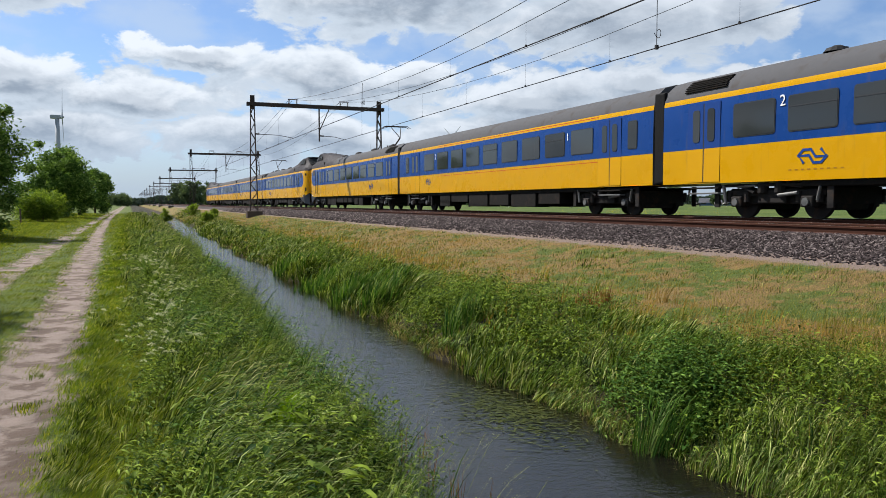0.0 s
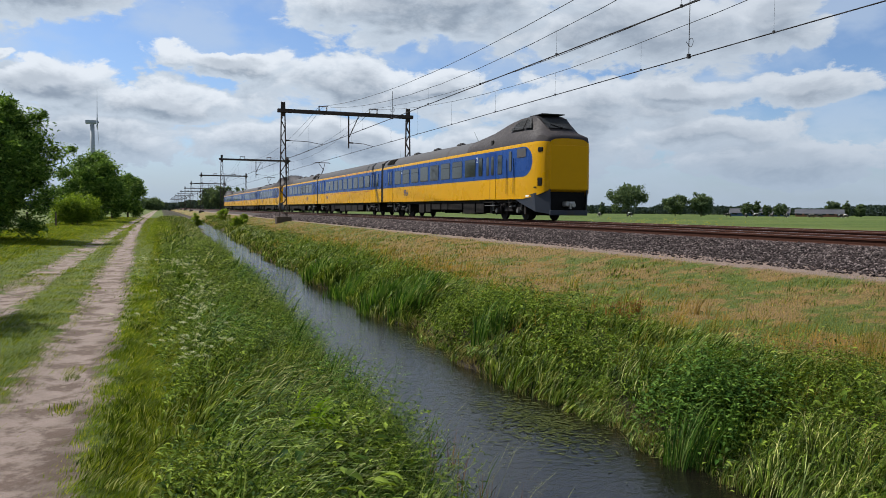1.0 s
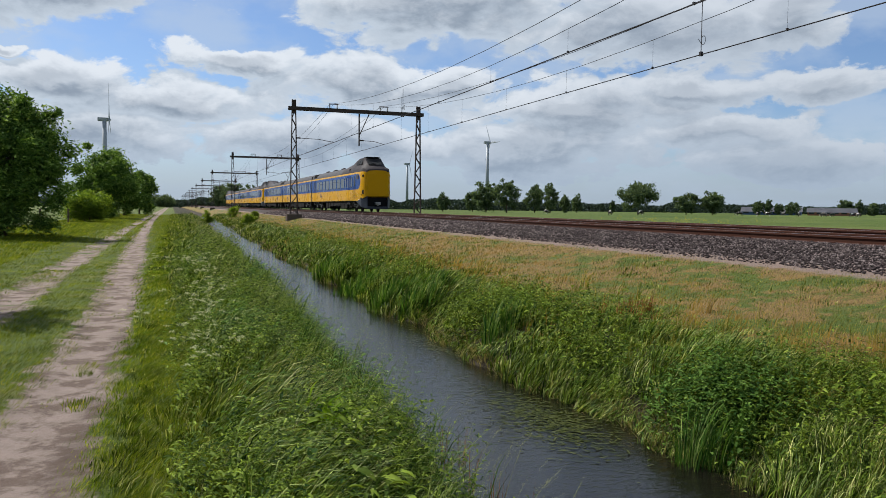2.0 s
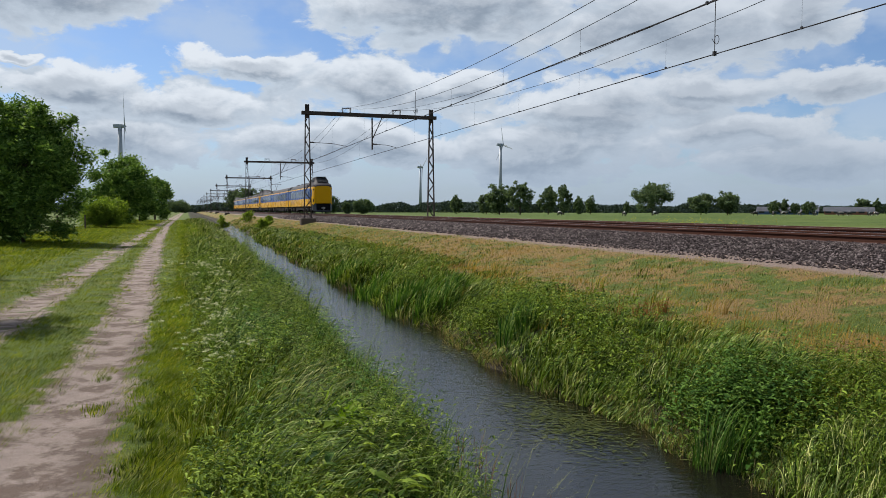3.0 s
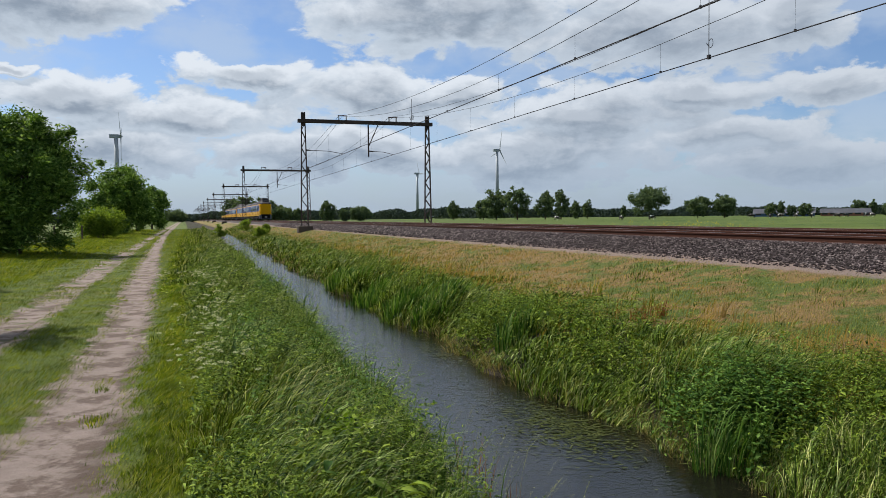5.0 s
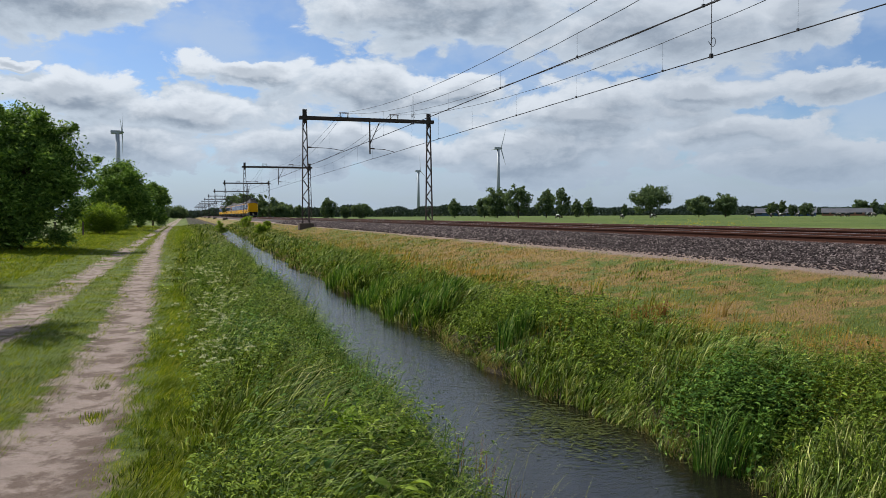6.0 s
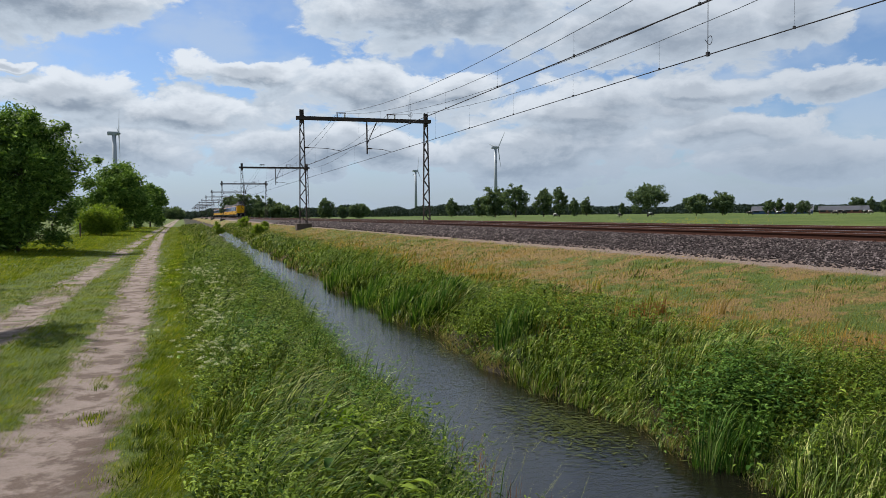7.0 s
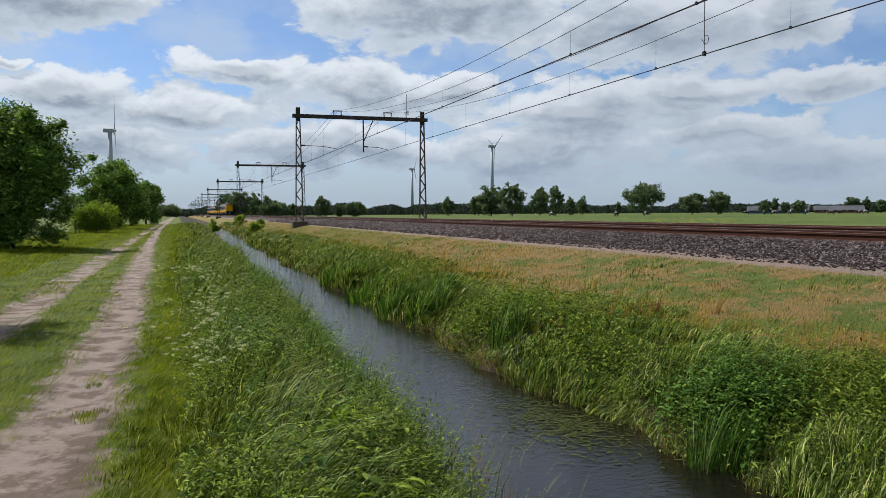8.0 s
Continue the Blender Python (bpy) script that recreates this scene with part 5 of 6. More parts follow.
def herbs(name, label, x, y, high, leaf, mat, fat=0.2, pairs=8, lean=0.35, start=0.2, sway=1.0, seed=5):
    """Upright weeds: a bent stem with leaves in crossing pairs, smaller towards its tip."""
    r = np.random.default_rng(seed)
    n = len(x)
    z = height(x, y)
    size = np.clip(y / 10, 1, 2.5)
    way = r.normal(0.1, 0.6, n)
    tip = np.stack((np.cos(way), np.sin(way) - 0.2), -1) * (lean * high * r.uniform(0.5, 1.4, n))[:, None]
    spin = r.uniform(0, 6.283, n)
    rows, px, py = [], [], []

    def on_stem(t):
        return np.stack((x + tip[:, 0] * t ** 1.8, y + tip[:, 1] * t ** 1.8, z + high * (t - 0.12 * t ** 3)), -1)

    for k in range(pairs):
        t = start + (1 - start) * k / (pairs - 1)
        at = on_stem(np.full(n, t) + r.uniform(-0.03, 0.03, n))
        for side in (0, math.pi):
            a = spin + side + k * 1.57 + r.normal(0, 0.3, n)
            d = np.stack((np.cos(a) + 0.35, np.sin(a) - 0.1, r.uniform(-0.15, 0.55, n) + 0.5 * t ** 3), -1)
            d /= np.linalg.norm(d, axis=1)[:, None]
            rows.append(leaf_points(at, d, leaf * size * (1.15 - 0.6 * t) * r.uniform(0.7, 1.25, n), fat, r))
    # the stem, as three narrow lengths
    for t0, t1 in ((-0.05, 0.4), (0.35, 0.75), (0.7, 1.0)):
        p, q = on_stem(np.full(n, max(t0, 0.0))), on_stem(np.full(n, t1))
        d = q - p
        long = np.linalg.norm(d, axis=1)
        rows.append(leaf_points(p, d / long[:, None], long, 0.012, r, 0.0))
    co = np.concatenate(rows)
    many = len(rows)
    return planted(name, label, "weeds", mat, co, LEAF_FACES, [3] * 6, np.tile(x, many), np.tile(y, many), sway)




def verge():
    x, y = spread(150000, -9, 0.45, 3.3, 130)
    bare = rut(x + 0.16 * (soft_noise(x * 4, y * 4 + 9) - 0.5), y) * 1.02 - 0.5 * (soft_noise(x * 5 + 40, y * 4) > 0.8)
    keep = rng.random(len(x)) > bare
    keep &= (x > -4.5) | (y > 12)
    x, y = x[keep], y[keep]
    h = (0.03 + 0.055 * soft_noise(x * 1.7, y * 1.7) + 0.03 * soft_noise(x * 6, y * 6)) * rng.uniform(0.6, 1.4, len(x))
    h = np.where(x > -0.3, h * 1.3, h * 0.62)
    h = np.where(x < -4.2, h * 2.2, h)
    w = 0.0055 * np.clip(y / 6, 0.9, 9)
    blades("short_grass", "short yellow-green grass beside and between the wheel ruts", x, y, h * np.clip(y / 30, 1, 1.5), w, TURF, 1.0, (0.9, -0.3), segments=1)
    cx = np.array([-0.72, -0.80, -0.66, -0.74, -0.82, -0.75, -0.5, -0.52])
    cy = np.array([6.95, 7.05, 7.1, 7.0, 8.15, 6.85, 6.1, 5.3])
    tufts("path_tufts", "small grass tufts growing in the sandy rut", cx, cy, 60, np.full(8, 0.075), 0.006, TURF, 0.09, 0.6)


def umbels(x, y, z, seed):
    """Flat-topped heads of tiny white flowers in small bunches."""
    r = np.random.default_rng(seed)
    per = 26
    i = np.repeat(np.arange(len(x)), per)
    a, d = r.uniform(0, 6.283, len(i)), np.sqrt(r.random(len(i))) * 0.03
    at = np.stack((x[i] + np.cos(a) * d, y[i] + np.sin(a) * d, z[i] - d * 0.3 + r.normal(0, 0.005, len(i))), -1)
    way = r.standard_normal((len(i), 3)) * np.array((1, 1, 0.4))
    way /= np.linalg.norm(way, axis=1)[:, None]
    side = np.cross(way, (0, 0, 1.0))
    s = r.uniform(0.005, 0.009, len(i))[:, None] * np.clip(y[i] / 9, 1, 1.6)[:, None]
    co = np.stack((at - way * s, at - side * s, at + way * s, at + side * s), 1)
    planted("cow_parsley", "white umbels of cow parsley on the bank", "flowers", PETAL, co, (0, 1, 2, 3), [4], x[i], y[i], 1.0)


def near_bank():
    x, y = spread(4200, -0.45, 2.1, 3.1, 140)
    rise = np.interp(x, (-0.45, -0.1, 0.3, 0.8, 1.6, 2.1), (0.05, 0.13, 0.36, 0.58, 0.50, 0.30))
    low = x < -0.15 + 0.7 * (soft_noise(x * 2, y * 0.8 + 3) - 0.5)
    vx, vy = spread(3200, -0.5, 0.75, 3.1, 90)
    tufts("verge_grass", "soft bright green grass along the path's edge", vx, vy, 22, np.interp(vx, (-0.5, 0.0, 0.75), (0.04, 0.10, 0.36)) * rng.uniform(0.6, 1.4, len(vx)), 0.006, VERGE, 0.08, 0.95, (0.7, -0.3), sway=0.6)
    x, y, rise = x[~low], y[~low], rise[~low]
    x = shifted(x, y)
    lump = soft_noise(x * 1.6, y * 1.0)
    h = rise * (0.1 + 1.35 * lump) * rng.uniform(0.6, 1.3, len(x))
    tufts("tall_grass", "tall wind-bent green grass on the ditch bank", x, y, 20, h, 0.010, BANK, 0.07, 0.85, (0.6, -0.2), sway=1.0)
    x, y = spread(1100, 0.3, 2.0, 3.1, 40)
    h = rng.uniform(0.3, 0.65, len(x))
    tufts("lush_grass", "dark green broad-bladed grass on the ditch bank", shifted(x, y), y, 12, h, 0.017, LUSH, 0.06, 0.9, (0.7, -0.2), sway=1.0)
    # weeds in drifts between the grass
    x, y = spread(2500, 0.0, 1.9, 3.2, 45)
    drifted = soft_noise(x * 1.3 + 20, y * 0.7 + 4) > 0.40
    x, y = shifted(x, y)[drifted], y[drifted]
    h = np.interp(x - ditch_shift(y), (0.0, 0.4, 1.2), (0.3, 0.5, 0.62)) * rng.uniform(0.6, 1.2, len(x))
    herbs("tall_weeds", "tall leafy green weeds leaning in the wind", x, y, h, 0.065, WEED, 0.16, 9, seed=6)
    x, y = rng.normal(1.15, 0.30, 60), rng.normal(4.75, 0.45, 60)
    herbs("broad_weeds", "broad-leaved green weeds on the bank", x, y, rng.uniform(0.3, 0.55, 60), 0.10, WEED, 0.17, 6, seed=7)
    x, y = rng.normal(0.75, 0.25, 90), rng.normal(9.0, 1.2, 90)
    herbs("dark_weeds", "dark narrow-leaved weeds on the bank", x, y, rng.uniform(0.4, 0.7, 90), 0.085, NETTLE, 0.18, 9, seed=8)
    # dense dark clumps that bulge out of the bank
    for seed, (x0, y0, many) in enumerate(((1.30, 6.3, 55), (0.75, 8.0, 45), (1.55, 9.5, 55), (1.15, 12.8, 60), (1.60, 17.0, 70), (1.05, 5.0, 45))):
        x, y = rng.normal(x0, 0.17, many), rng.normal(y0, 0.05 * y0, many)
        herbs("weed_clump", "dense leafy weeds bulging over the ditch bank", x, y, rng.uniform(0.42, 0.72, many), 0.085, (NETTLE, WEED)[seed % 2], 0.2, 8, 0.4, 0.15, seed=30 + seed)
    # fine upright grass and a few leafy stems standing over the water
    x, y = spread(430, 1.45, 2.05, 3.6, 45)
    tufts("water_grass", "slim upright grass at the water's edge", shifted(x, y), y, 11, rng.uniform(0.4, 0.75, len(x)), 0.007, LUSH, 0.05, 0.55, (0.45, -0.1), 3, 0.4, sway=1.0)
    x, y = spread(210, 1.45, 1.95, 4.5, 36)
    herbs("water_stems", "tall leafy stems at the water's edge", shifted(x, y), y, rng.uniform(0.55, 0.95, len(x)), 0.045, WEED, 0.12, 10, 0.22, 0.35, seed=9)
    # feathery seed heads over the grass, and a few that hang over the water
    x, y = spread(700, -0.1, 1.7, 3.6, 45)
    x = shifted(x, y)
    herbs("seed_heads", "pale feathery grass seed heads", x, y, rng.uniform(0.45, 0.75, len(x)) * np.clip(0.5 + x * 0.5, 0.45, 1), 0.020, SEED, 0.13, 7, 0.4, 0.82, seed=10)
    x, y = rng.uniform(1.75, 2.2, 34), rng.uniform(3.9, 6.0, 34)
    herbs("seed_heads", "pale seed heads leaning over the water", x, y, rng.uniform(0.5, 0.8, 34), 0.022, SEED, 0.13, 8, 0.35, 0.78, seed=11)
    # cow parsley
    y = np.exp(rng.uniform(np.log(6.5), np.log(20), 80))
    x = rng.normal(0.18, 0.22, 80) + 0.35 * ditch_shift(y)
    h = rng.uniform(0.35, 0.62, 80)
    herbs("parsley_stems", "feathery cow parsley stems on the bank", x, y, h, 0.05, WEED_LIGHT, 0.12, 7, 0.25, seed=12)
    i = np.repeat(np.arange(80), 3)
    umbels(x[i] + 0.12 * h[i] + rng.normal(0, 0.08, 240), y[i] + rng.normal(0, 0.08, 240), height(x, y)[i] + h[i] * rng.uniform(0.85, 1.05, 240), 13)


def far_bank():
    x, y = spread(4600, 4.0, 6.8, 3.2, 140)
    h = (0.13 + 0.40 * np.clip(1 - np.abs(x - 4.7) / 1.3, 0, 1)) * (0.12 + 1.45 * soft_noise(x * 1.4, y * 0.9)) * rng.uniform(0.7, 1.2, len(x))
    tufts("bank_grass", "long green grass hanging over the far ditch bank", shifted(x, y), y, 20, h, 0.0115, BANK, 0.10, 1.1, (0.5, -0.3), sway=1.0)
    x, y = spread(1500, 4.0, 5.6, 3.2, 60)
    h = rng.uniform(0.25, 0.5, len(x)) * (0.3 + 1.3 * soft_noise(x * 1.4, y * 0.9)) + 0.08 * ((y > 12) & (y < 40))
    tufts("lush_grass", "dark green broad-bladed grass on the far bank", shifted(x, y), y, 15, h, 0.013, LUSH, 0.09, 1.2, (0.4, -0.3), sway=1.0)
    x, y = spread(1500, 4.2, 6.0, 3.4, 45)
    drifted = soft_noise(x * 1.2 + 31, y * 0.8 + 9) > 0.45
    x, y = shifted(x, y)[drifted], y[drifted]
    herbs("bank_herbs", "leafy green weeds among the far bank grass", x, y, rng.uniform(0.22, 0.5, len(x)), 0.055, WEED, 0.2, 7, seed=14)
    x, y = rng.normal(4.85, 0.26, 160), rng.normal(5.9, 0.42, 160)
    herbs("nettles", "dense dark green nettles on the far bank", x, y, rng.uniform(0.35, 0.62, 160), 0.08, NETTLE, 0.27, 7, 0.2, 0.1, seed=15)
    x, y = rng.uniform(4.5, 6.2, 260), rng.uniform(3.3, 5.6, 260)
    herbs("bank_herbs", "small-leaved olive green weeds on the far bank", x, y, rng.uniform(0.2, 0.48, 260), 0.05, WEED, 0.22, 8, seed=16)
    # dead straw at the waterline, and dry stems up the bank
    x, y = spread(420, 3.95, 4.3, 3.6, 45)
    tufts("dead_straw", "pale dead grass hanging into the water", shifted(x, y), y, 12, rng.uniform(0.15, 0.35, len(x)), 0.007, STRAW, 0.10, 1.1, (-0.5, -0.2))
    x, y = spread(600, 4.5, 7.2, 3.3, 40)
    tufts("dry_stems", "dry yellow stems among the bank grass", shifted(x, y), y, 10, rng.uniform(0.2, 0.5, len(x)), 0.006, HAY, 0.10, 0.8, (0.4, -0.2))
    # reeds in clumps at the water
    cx, cy = [], []
    for y0, x0, n, sp in ((15.8, 4.40, 14, 0.25), (14.3, 4.65, 10, 0.22), (19.0, 4.5, 8, 0.4), (23.0, 4.7, 8, 0.5), (5.35, 4.42, 5, 0.16), (10.4, 4.6, 4, 0.2)):
        cx.append(x0 + rng.standard_normal(n) * 0.2)
        cy.append(y0 + rng.standard_normal(n) * sp)
    x, y = np.concatenate(cx), np.concatenate(cy)
    tufts("reeds", "clumps of broad green reed leaves at the water's edge", x, y, 46, rng.uniform(0.6, 0.9, len(x)), 0.013, REED, 0.13, 0.6, (0.35, -0.1), 3, 0.6, "reeds", sway=1.0)


def meadow():
    x, y = spread(95000, 5.6, 10.3, 3.4, 130)
    thin = rng.random(len(x)) < 0.65 * soft_noise(x * 1.5 + 7, y * 1.5)
    x, y = x[~thin], y[~thin]
    h = (0.028 + 0.055 * soft_noise(x * 1.1, y * 1.1)) * rng.uniform(0.5, 1.4, len(x)) * np.interp(x, (5.6, 7.0), (1.7, 1.0))
    h = np.where(x > 9.8, h * 0.5, h)
    w = 0.006 * np.clip(y / 7, 0.9, 6) * rng.uniform(0.6, 1.3, len(x))
    blades("meadow_grass", "dry yellow-brown and green meadow grass below the railway", x, y, h, w, HAY, 0.6, (0.4, -0.1), 1)
    x, y = spread(2400, 5.6, 10.0, 4, 90)
    tufts("meadow_tufts", "green tufts standing in the dry meadow", x, y, 12, rng.uniform(0.03, 0.13, len(x)) * (0.4 + soft_noise(x * 0.9, y * 0.5)), 0.006, BANK, 0.10, 0.8, (0.35, -0.1))


def water_weed():
    """Flat leaves and stems lying on the water."""
    r = np.random.default_rng(61)
    xs, ys = [], []
    for x0, y0, sx, sy, n in ((3.65, 7.0, 0.24, 0.55, 1100), (3.75, 11.5, 0.12, 0.5, 160), (3.95, 14, 0.10, 0.8, 120)):
        xs.append(r.normal(x0, sx, n))
        ys.append(r.normal(y0, sy, n))
    x, y = np.concatenate(xs), np.concatenate(ys)
    x = x + ditch_shift(y)
    n = len(x)
    a = r.normal(2.6, 0.5, n)
    d = np.stack((np.cos(a), np.sin(a), np.zeros(n)), -1) * r.uniform(0.015, 0.07, n)[:, None]
    e = np.stack((-np.sin(a), np.cos(a), np.zeros(n)), -1) * 0.009
    at = np.stack((x, y, np.full(n, WATER_Z + 0.006) + r.uniform(0, 0.008, n)), -1)
    co = np.stack((at - d, at - e, at + d, at + e), 1).reshape(-1, 3)
    tagged(new("water_weed", quads_mesh("water_weed", co, FLOATING)), "olive water weed floating on the ditch", "water weed", kind="stuff")


FLOATING = leafy("floating_weed", (0.030, 0.042, 0.008), (0.105, 0.12, 0.030), None, 0.1, 0.5)


def leaf_plants():
    """Broad-leaved weeds: leaves in whorls on short stalks."""
    r = np.random.default_rng(21)
    def cover(count, x0, x1, y0, y1, top, size, name, label, cx=None, cy=None, sx=0.4, sy=0.6, fat=0.2, mat=WEED):
        if cx is None:
            x, y = spread(count, x0, x1, y0, y1, r)
            x = shifted(x, y)
        else:
            x, y = cx + r.standard_normal(count) * sx, cy + r.standard_normal(count) * sy
        z = height(x, y) + top * r.uniform(0.25, 1.0, count) * (0.6 + 0.6 * soft_noise(x * 2.2, y * 2.2))
        a = r.uniform(0, 6.283, count)
        d = np.stack((np.cos(a) + 0.4, np.sin(a), r.uniform(-0.35, 0.5, count)), -1)
        d /= np.linalg.norm(d, axis=1)[:, None]
        at = np.stack((x, y, z), -1)
        pts = leaf_points(at, d, size * r.uniform(0.5, 1.3, count), fat, r)
        loops = (np.array(LEAF_FACES)[None] + 7 * np.arange(count)[:, None]).ravel()
        tagged(new(name, arrays_mesh(name, pts.reshape(-1, 3), loops, np.full(count * 6, 3), mat)), label, "weeds", kind="stuff")
    cover(4500, -0.05, 2.1, 3.0, 30, 0.40, 0.06, "bank_weeds", "leafy green weeds among the tall grass", fat=0.15)
    cover(6000, 4.15, 6.3, 3.4, 32, 0.34, 0.05, "bank_weeds", "small-leaved green weeds among the far bank grass")
    cover(170, 0, 0, 0, 0, 0.45, 0.12, "dock_plants", "broad-leaved green weeds on the bank", 1.1, 4.6, 0.3, 0.5)
    cover(1800, 0, 0, 0, 0, 0.45, 0.058, "nettle_patch", "dense dark green nettles on the far bank", 4.80, 5.85, 0.24, 0.36, 0.24, NETTLE)
    cover(1300, 0, 0, 0, 0, 0.42, 0.06, "nettle_patch", "green nettles mixed with grass on the far bank", 5.3, 4.8, 0.5, 0.6)
    cover(2600, 0, 0, 0, 0, 0.45, 0.075, "nettle_patch", "green weeds mixed with grass on the far bank", 5.3, 10.5, 0.4, 1.0)
    for x0, y0, n, top, sx, sy in ((4.75, 8.2, 2200, 0.5, 0.25, 0.5), (4.8, 11.6, 2400, 0.55, 0.3, 0.6), (5.0, 17.5, 2000, 0.6, 0.35, 0.9), (5.1, 22.0, 2000, 0.6, 0.4, 1.2), (5.2, 28.0, 1800, 0.65, 0.4, 1.6)):
        cover(n, 0, 0, 0, 0, top, 0.06, "weed_clump", "dense leafy green weeds on the far ditch bank", x0, y0, sx, sy, 0.18)


def accents():
    """Rust-red sorrel, tawny seed heads, tall dark stems at the water and one lime-green plant."""
    x, y = rng.normal(6.35, 0.25, 26), rng.normal(9.7, 0.35, 26)
    tufts("sorrel", "rust-red sorrel stalks in the meadow", x, y, 7, rng.uniform(0.2, 0.4, 26), 0.008, RUST, 0.05, 0.4, (0.3, 0.0), category="weeds")
    x, y = rng.normal(2.25, 0.10, 9), rng.uniform(4.2, 6.2, 9)
    h = rng.uniform(0.45, 0.75, 9)
    tufts("tawny_stalks", "tawny dead flower stalks at the ditch edge", x, y, 5, h, 0.007, RUST, 0.03, 0.3, (0.3, 0.0), category="weeds")
    x, y = rng.uniform(1.6, 2.15, 230), np.exp(rng.uniform(np.log(4.0), np.log(30), 230))
    tufts("tall_stems", "tall dark green stems leaning over the water", shifted(x, y), y, 4, rng.uniform(0.4, 0.95, 230), 0.010, REED, 0.04, 0.45, (0.4, -0.1), 3, category="reeds", sway=1.0)
    x, y = rng.normal(1.10, 0.12, 14), rng.normal(5.5, 0.15, 14)
    tufts("lime_plant", "fresh lime-green leafy plant in the bank grass", x, y, 12, rng.uniform(0.4, 0.62, 14), 0.035, LIME, 0.06, 0.7, (0.3, -0.2), 3, category="weeds")


RUST = leafy("rust_stalks", (0.20, 0.075, 0.025), (0.42, 0.20, 0.08), None, 0.2, 0.7)
LIME = leafy("lime_leaves", (0.13, 0.27, 0.010), (0.26, 0.42, 0.03), None, 0.4, 0.55)


def flowers():
    r = np.random.default_rng(31)
    n = 150
    c = np.stack((r.normal(43, 3.5, n), r.normal(58, 2.0, n), r.uniform(0.2, 0.9, n)), -1)
    tagged(new("yellow_flowers", quads_mesh("yellow_flowers", leaf_cloud(r, c, np.full(n, 0.3), n * 5, 0.05), RAPE)), "yellow flowering plants beyond the railway", "flowers", kind="stuff")


def behind():
    """Thinner growth round and behind the place where one stands."""
    x, y = rng.uniform(-6, 0.6, 26000), rng.uniform(-7, 3.6, 26000)
    keep = rng.random(len(x)) > rut(x, y)
    x, y = x[keep], y[keep]
    blades("short_grass", "short yellow-green grass beside the wheel ruts", x, y, rng.uniform(0.03, 0.11, len(x)), np.full(len(x), 0.007), TURF, 0.6, segments=1)
    for x0, x1, n in ((-0.1, 2.1, 1500), (4.1, 6.6, 1300)):
        x, y = rng.uniform(x0, x1, n), rng.uniform(-7, 3.6, n)
        tufts("bank_grass", "long green grass on the ditch bank", x, y, 22, rng.uniform(0.15, 0.5, n), 0.018, BANK, 0.13, 0.85, (0.5, -0.2))
    x, y = rng.uniform(6.0, 10.3, 12000), rng.uniform(-7, 6.5, 12000)
    blades("meadow_grass", "dry yellow-brown meadow grass below the railway", x, y, rng.uniform(0.04, 0.15, len(x)), np.full(len(x), 0.008), HAY, 0.6, segments=1)


verge()
behind()
near_bank()
far_bank()
meadow()
water_weed()
leaf_plants()
accents()
flowers()
for i, (x, y, h, w) in enumerate(((3.6, 88, 1.3, 0.7), (7.2, 98, 1.6, 0.9), (6.5, 70, 0.9, 0.6), (8.3, 84, 0.8, 0.5))):
    tree("bush", "low green bush beside the ditch", x, y, h, w, 0.0, 1800, 0.09, LEAF_BUSH, 90 + i, 2, "bushes at the ditch", 0.3, 30)


for x, y in ((-7.6, 66), (-8.4, 58), (-7.3, 74)):
    post = thing("fence_post", "weathered dark wooden fence post beside the path", "fence post", "fence posts", pose(x, y, float(height(x, y))))
    bm = bmesh.new()
    box(bm, -0.06, 0.06, -0.06, 0.06, -0.2, 1.15, 0.015)
    part("stake", bm, BARK, post)


# ---- wind turbines ----
def turbine(x, y, hub, length, yaw):
    t = thing("wind_turbine", "pale grey three-bladed wind turbine in the distance", "wind turbine", "wind turbines", pose(x, y, 0, 0, 0, yaw))
    bm = bmesh.new()
    bar(bm, (0, 0, 0), (0, 0, hub - 1), 2.9, 1.8, 16)
    part("tower", bm, TURBINE_PAINT, t, "", True)
    bm = bmesh.new()
    box(bm, -1.8, 1.8, -3.0, 6.0, hub - 1.8, hub + 1.8, 0.6)
    part("nacelle", bm, TURBINE_PAINT, t)
    bm = bmesh.new()
    bar(bm, (0, -1.6, 0), (0, 1.2, 0), 0.7, 1.7, 12)
    rotor = part("rotor", bm, TURBINE_PAINT, t)
    rotor.location = (0, -4.2, hub)
    for i in range(3):
        bm = bmesh.new()
        secs = ((0.5, 0.8, 0.7), (0.12 * length, 1.25, 0.5), (0.25 * length, 1.35, 0.35), (0.6 * length, 0.8, 0.2), (length, 0.18, 0.05))
        rings = []
        for z, chord, deep in secs:
            rings.append([bm.verts.new((cx * chord, cy * deep, z)) for cx, cy in ((-1, 0), (-0.3, 1), (1, 0.2), (1, -0.2), (-0.3, -1))])
        for p, q in zip(rings[:-1], rings[1:]):
            for j in range(5):
                bm.faces.new((p[j], p[(j + 1) % 5], q[(j + 1) % 5], q[j]))
        bm.faces.new(rings[-1])
        b = part("blade", bm, TURBINE_PAINT, rotor)
        b.matrix_basis = pose(0, 0, 0, 0, 120 * i, 0)
    return rotor, hub


ROTORS = [(*turbine(-60, 800, 82, 34, 91), 25.0, 104.0), (*turbine(420, 1000, 94, 30, 95), 58.0, 105.3), (*turbine(423, 1400, 84, 30, 95), 5.0, 100.0)]


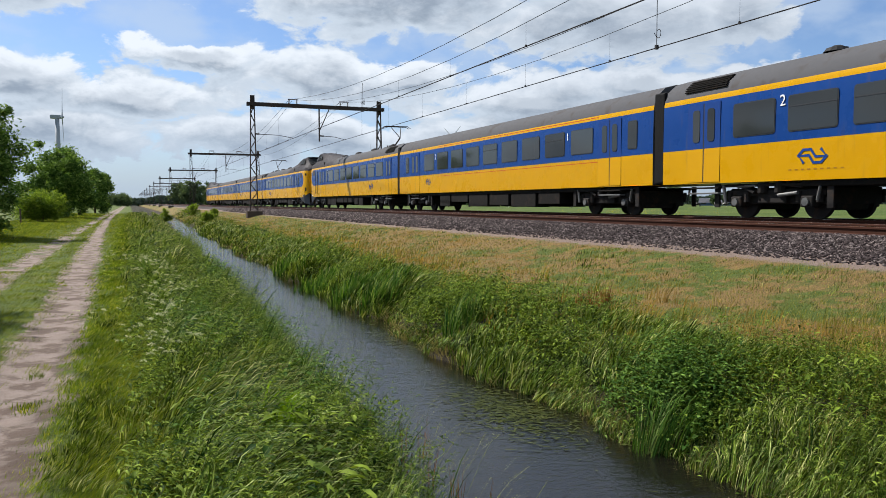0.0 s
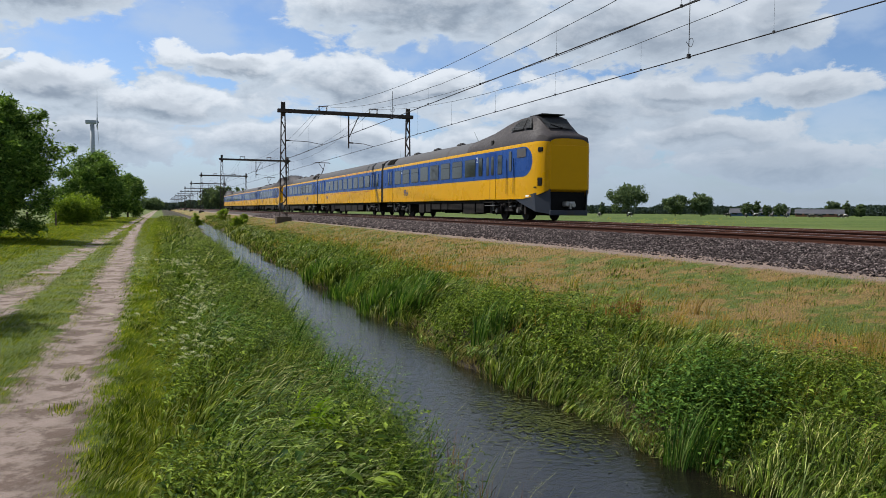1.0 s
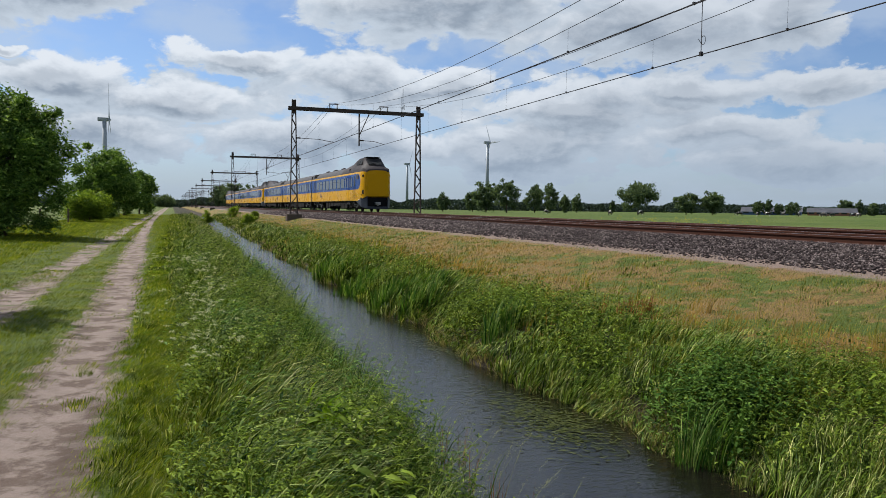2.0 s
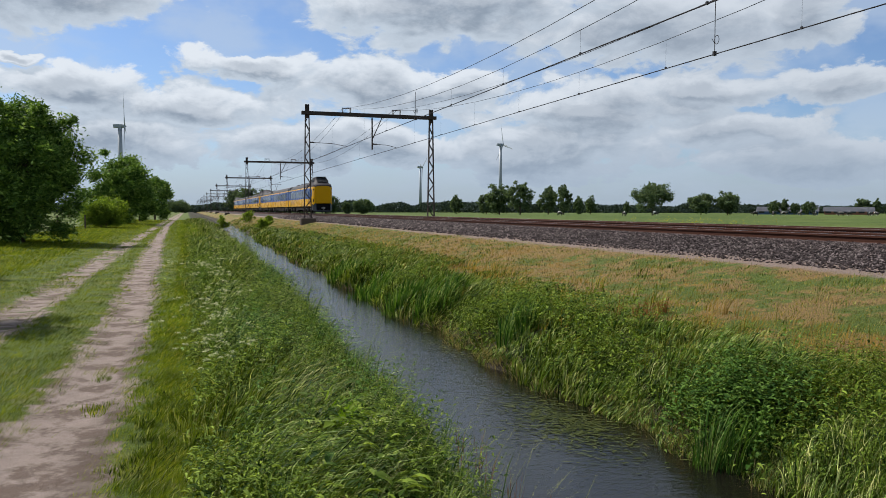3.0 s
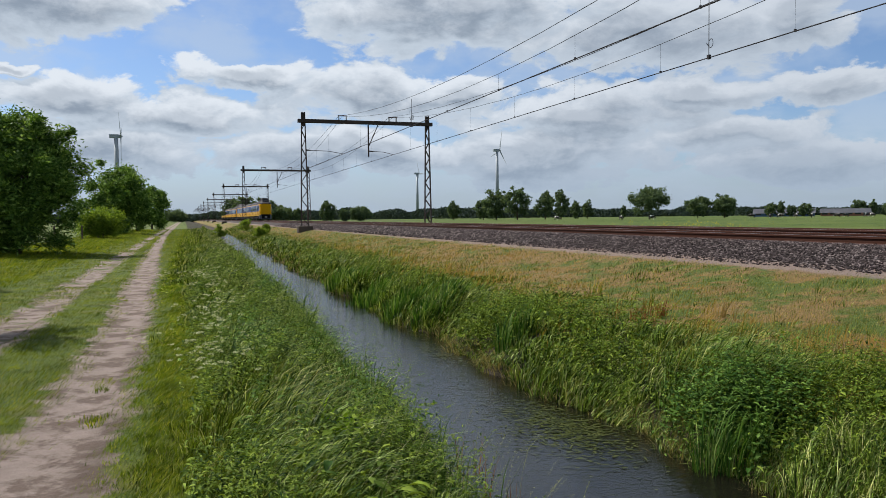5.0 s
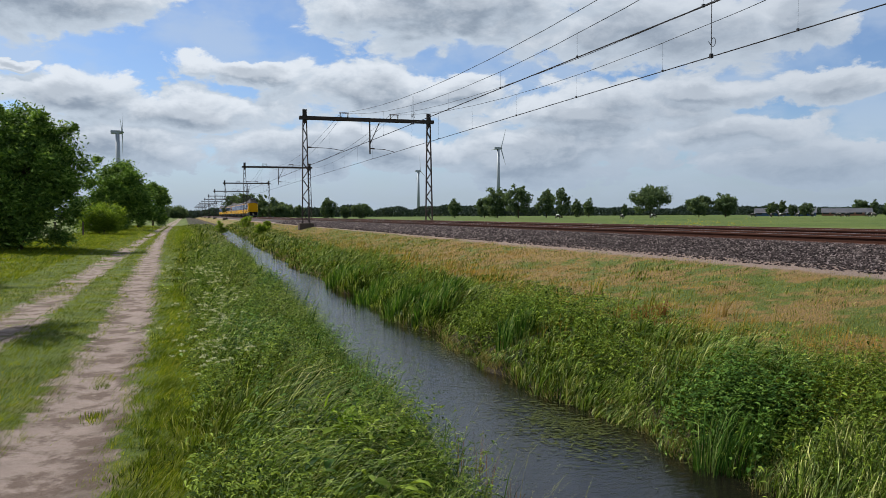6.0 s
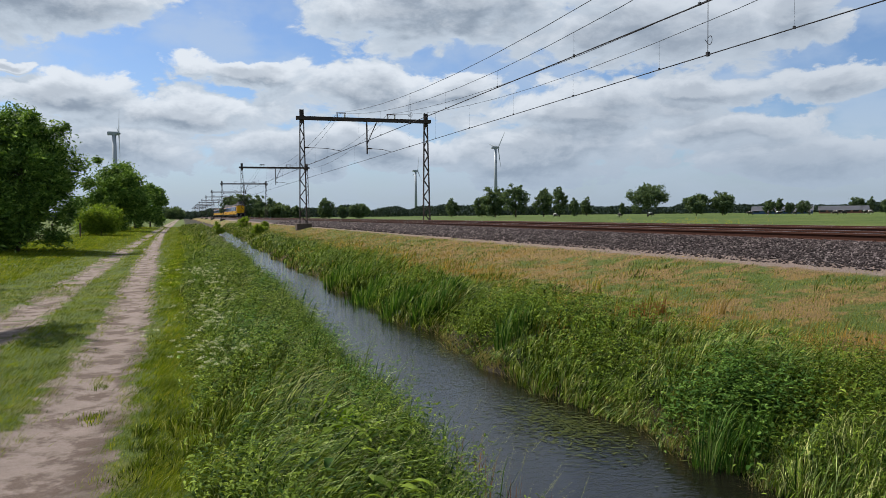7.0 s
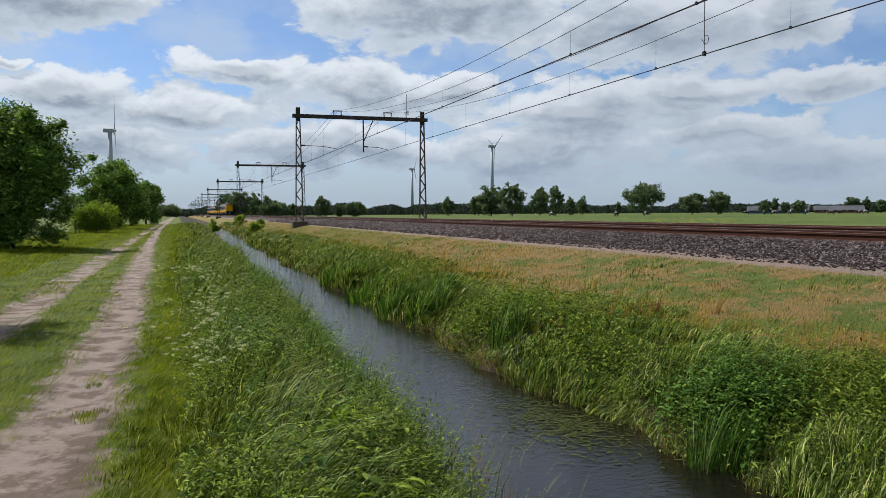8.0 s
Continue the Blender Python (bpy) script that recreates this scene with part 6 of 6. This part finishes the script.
# ---- farm and cows ----
def farm():
    ROOFING = plain("barn_roof", (0.14, 0.145, 0.165), 0.7, vary=0.25, scale=0.3)
    BRICK = plain("barn_brick", (0.24, 0.11, 0.075), 0.9, vary=0.3, scale=0.6)
    SHEET = plain("blue_sheet", (0.05, 0.10, 0.22), 0.5, vary=0.2, scale=0.4)
    for x, y, long, wide, wall, ridge, yaw, mat in ((268, 290, 26, 12, 1.6, 3.6, -45, SHEET), (287, 273, 20, 10, 1.6, 3.4, -45, BRICK)):
        b = thing("barn", "long low farm barn with a pale roof in the distance", "barn", "farm barns", pose(x, y, 0, 0, 0, yaw))
        bm = bmesh.new()
        box(bm, -long / 2, long / 2, -wide / 2, wide / 2, 0, wall)
        for s in (-1, 1):
            vs = [bm.verts.new(p) for p in ((s * long / 2, -wide / 2, wall), (s * long / 2, wide / 2, wall), (s * long / 2, 0, ridge))]
            bm.faces.new(vs)
        part("wall", bm, mat, b)
        for s in (-1, 1):
            bm = bmesh.new()
            vs = [bm.verts.new(p) for p in ((-long / 2 - 0.4, s * (wide / 2 + 0.5), wall - 0.15), (long / 2 + 0.4, s * (wide / 2 + 0.5), wall - 0.15), (long / 2 + 0.4, 0, ridge + 0.05), (-long / 2 - 0.4, 0, ridge + 0.05))]
            bm.faces.new(vs)
            bmesh.ops.solidify(bm, geom=list(bm.faces), thickness=0.15)
            part("roof", bm, ROOFING, b)
        for i in range(6):
            bm = bmesh.new()
            u = -long / 2 + long * (i + 0.5) / 6
            box(bm, u - 1.2, u + 1.2, -wide / 2 - 0.05, -wide / 2, 0.7, 1.6)
            part("window", bm, GLASS, b)
    return


def cow_hide():
    m, k, bsdf, _ = material("cow_hide")
    p = here(k)
    k.put(bsdf.inputs["Base Color"], k.mix(k.step(k.noise(p, 1.6, 2), 0.54, 0.57), rgb(0.02, 0.018, 0.016), rgb(0.62, 0.6, 0.55)))
    bsdf.inputs["Roughness"].default_value = 0.8
    return m


def cow(hide):
    c = thing("cow", "black and white cow grazing in the far field", "cow", "grazing cows")
    bm = bmesh.new()
    bmesh.ops.create_uvsphere(bm, u_segments=12, v_segments=8, radius=1.0, matrix=Matrix.LocRotScale((0, 0, 1.0), None, (1.05, 0.36, 0.45)))
    part("body", bm, hide, c, "", True)
    bm = bmesh.new()
    bar(bm, (0.85, 0, 1.15), (1.35, 0, 0.75), 0.24, 0.15, 8)
    bmesh.ops.create_uvsphere(bm, u_segments=8, v_segments=6, radius=1.0, matrix=Matrix.LocRotScale((1.5, 0, 0.6), Euler((0, 0.9, 0)), (0.32, 0.14, 0.16)))
    part("head", bm, hide, c, "", True)
    for x in (-0.75, 0.7):
        for y in (-0.22, 0.22):
            bm = bmesh.new()
            bar(bm, (x, y, 0.8), (x, y, 0.0), 0.12, 0.07, 6)
            part("leg", bm, hide, c)
    return c


farm()
first_cow = cow(cow_hide())
spots = [(138, 205), (121, 195), (185, 215), (189, 211), (196, 214), (201, 205), (207, 200), (215, 204), (221, 199), (233, 192), (239, 192), (246, 185), (254, 179), (118, 230), (226, 206), (205, 216)]
for i, (x, y) in enumerate(spots):
    m = pose(x, y, float(height(x, y)), 0, 0, (i * 77) % 360)
    if i:
        copy_thing(first_cow, m)
    else:
        first_cow.matrix_world = m


# ---- what moves ----
# the wind's push on the growth, in degrees of lean: a gust at the start that dies away
GUST_T = (0.0, 0.6, 1.2, 2.4, 3.2, 4.0, 5.0, 6.2, 7.0, 8.0)
GUST = (13.0, 13.0, 10.0, 5.0, 2.0, -1.0, 0.0, 3.0, 0.0, 2.0)


def motions():
    times = [0.5 * i for i in range(17)]
    for coach, off, turned in TRAIN:
        walk(coach, [(t, pose(TRACKS[1], TAIL_AT - TAIL_LAG * max(0.0, 1 - 2 * t) + SPEED * t + off, RAIL_Z, 0, 0, 180 if turned else 0)) for t in times])
    quick = [0.25 * i for i in range(33)]
    for growth, (x, y, z), reach, phase, pace in SWAYING:
        near = reach * min(1.0, 10.0 / y)
        strong = (1.0 if x < 3.4 else 0.55) * near
        rows = []
        for t in quick:
            push = float(np.interp(t - 0.01 * y, GUST_T, GUST)) * strong
            flutter = 1.5 * near * (math.sin(4.6 * pace * t + phase) + 0.5 * math.sin(7.9 * pace * t + 2 * phase))
            rows.append((t, pose(x, y, z, 0.5 * flutter, push + flutter, 0)))
        walk(growth, rows)
    for crown, seed in CROWNS:
        walk(crown, [(t, pose(0.03 * math.sin(3.1 * t + seed), 0, 0, 0.5 * math.sin(2.7 * t + seed), 1.0 * math.sin(3.6 * t + 2 * seed) + 1.2 * math.sin(1.1 * t + seed), 0)) for t in quick])
    for rotor, hub, start, rate in ROTORS:
        walk(rotor, [(t, pose(0, -4.2, hub, 0, start + rate * t, 0)) for t in times])


motions()
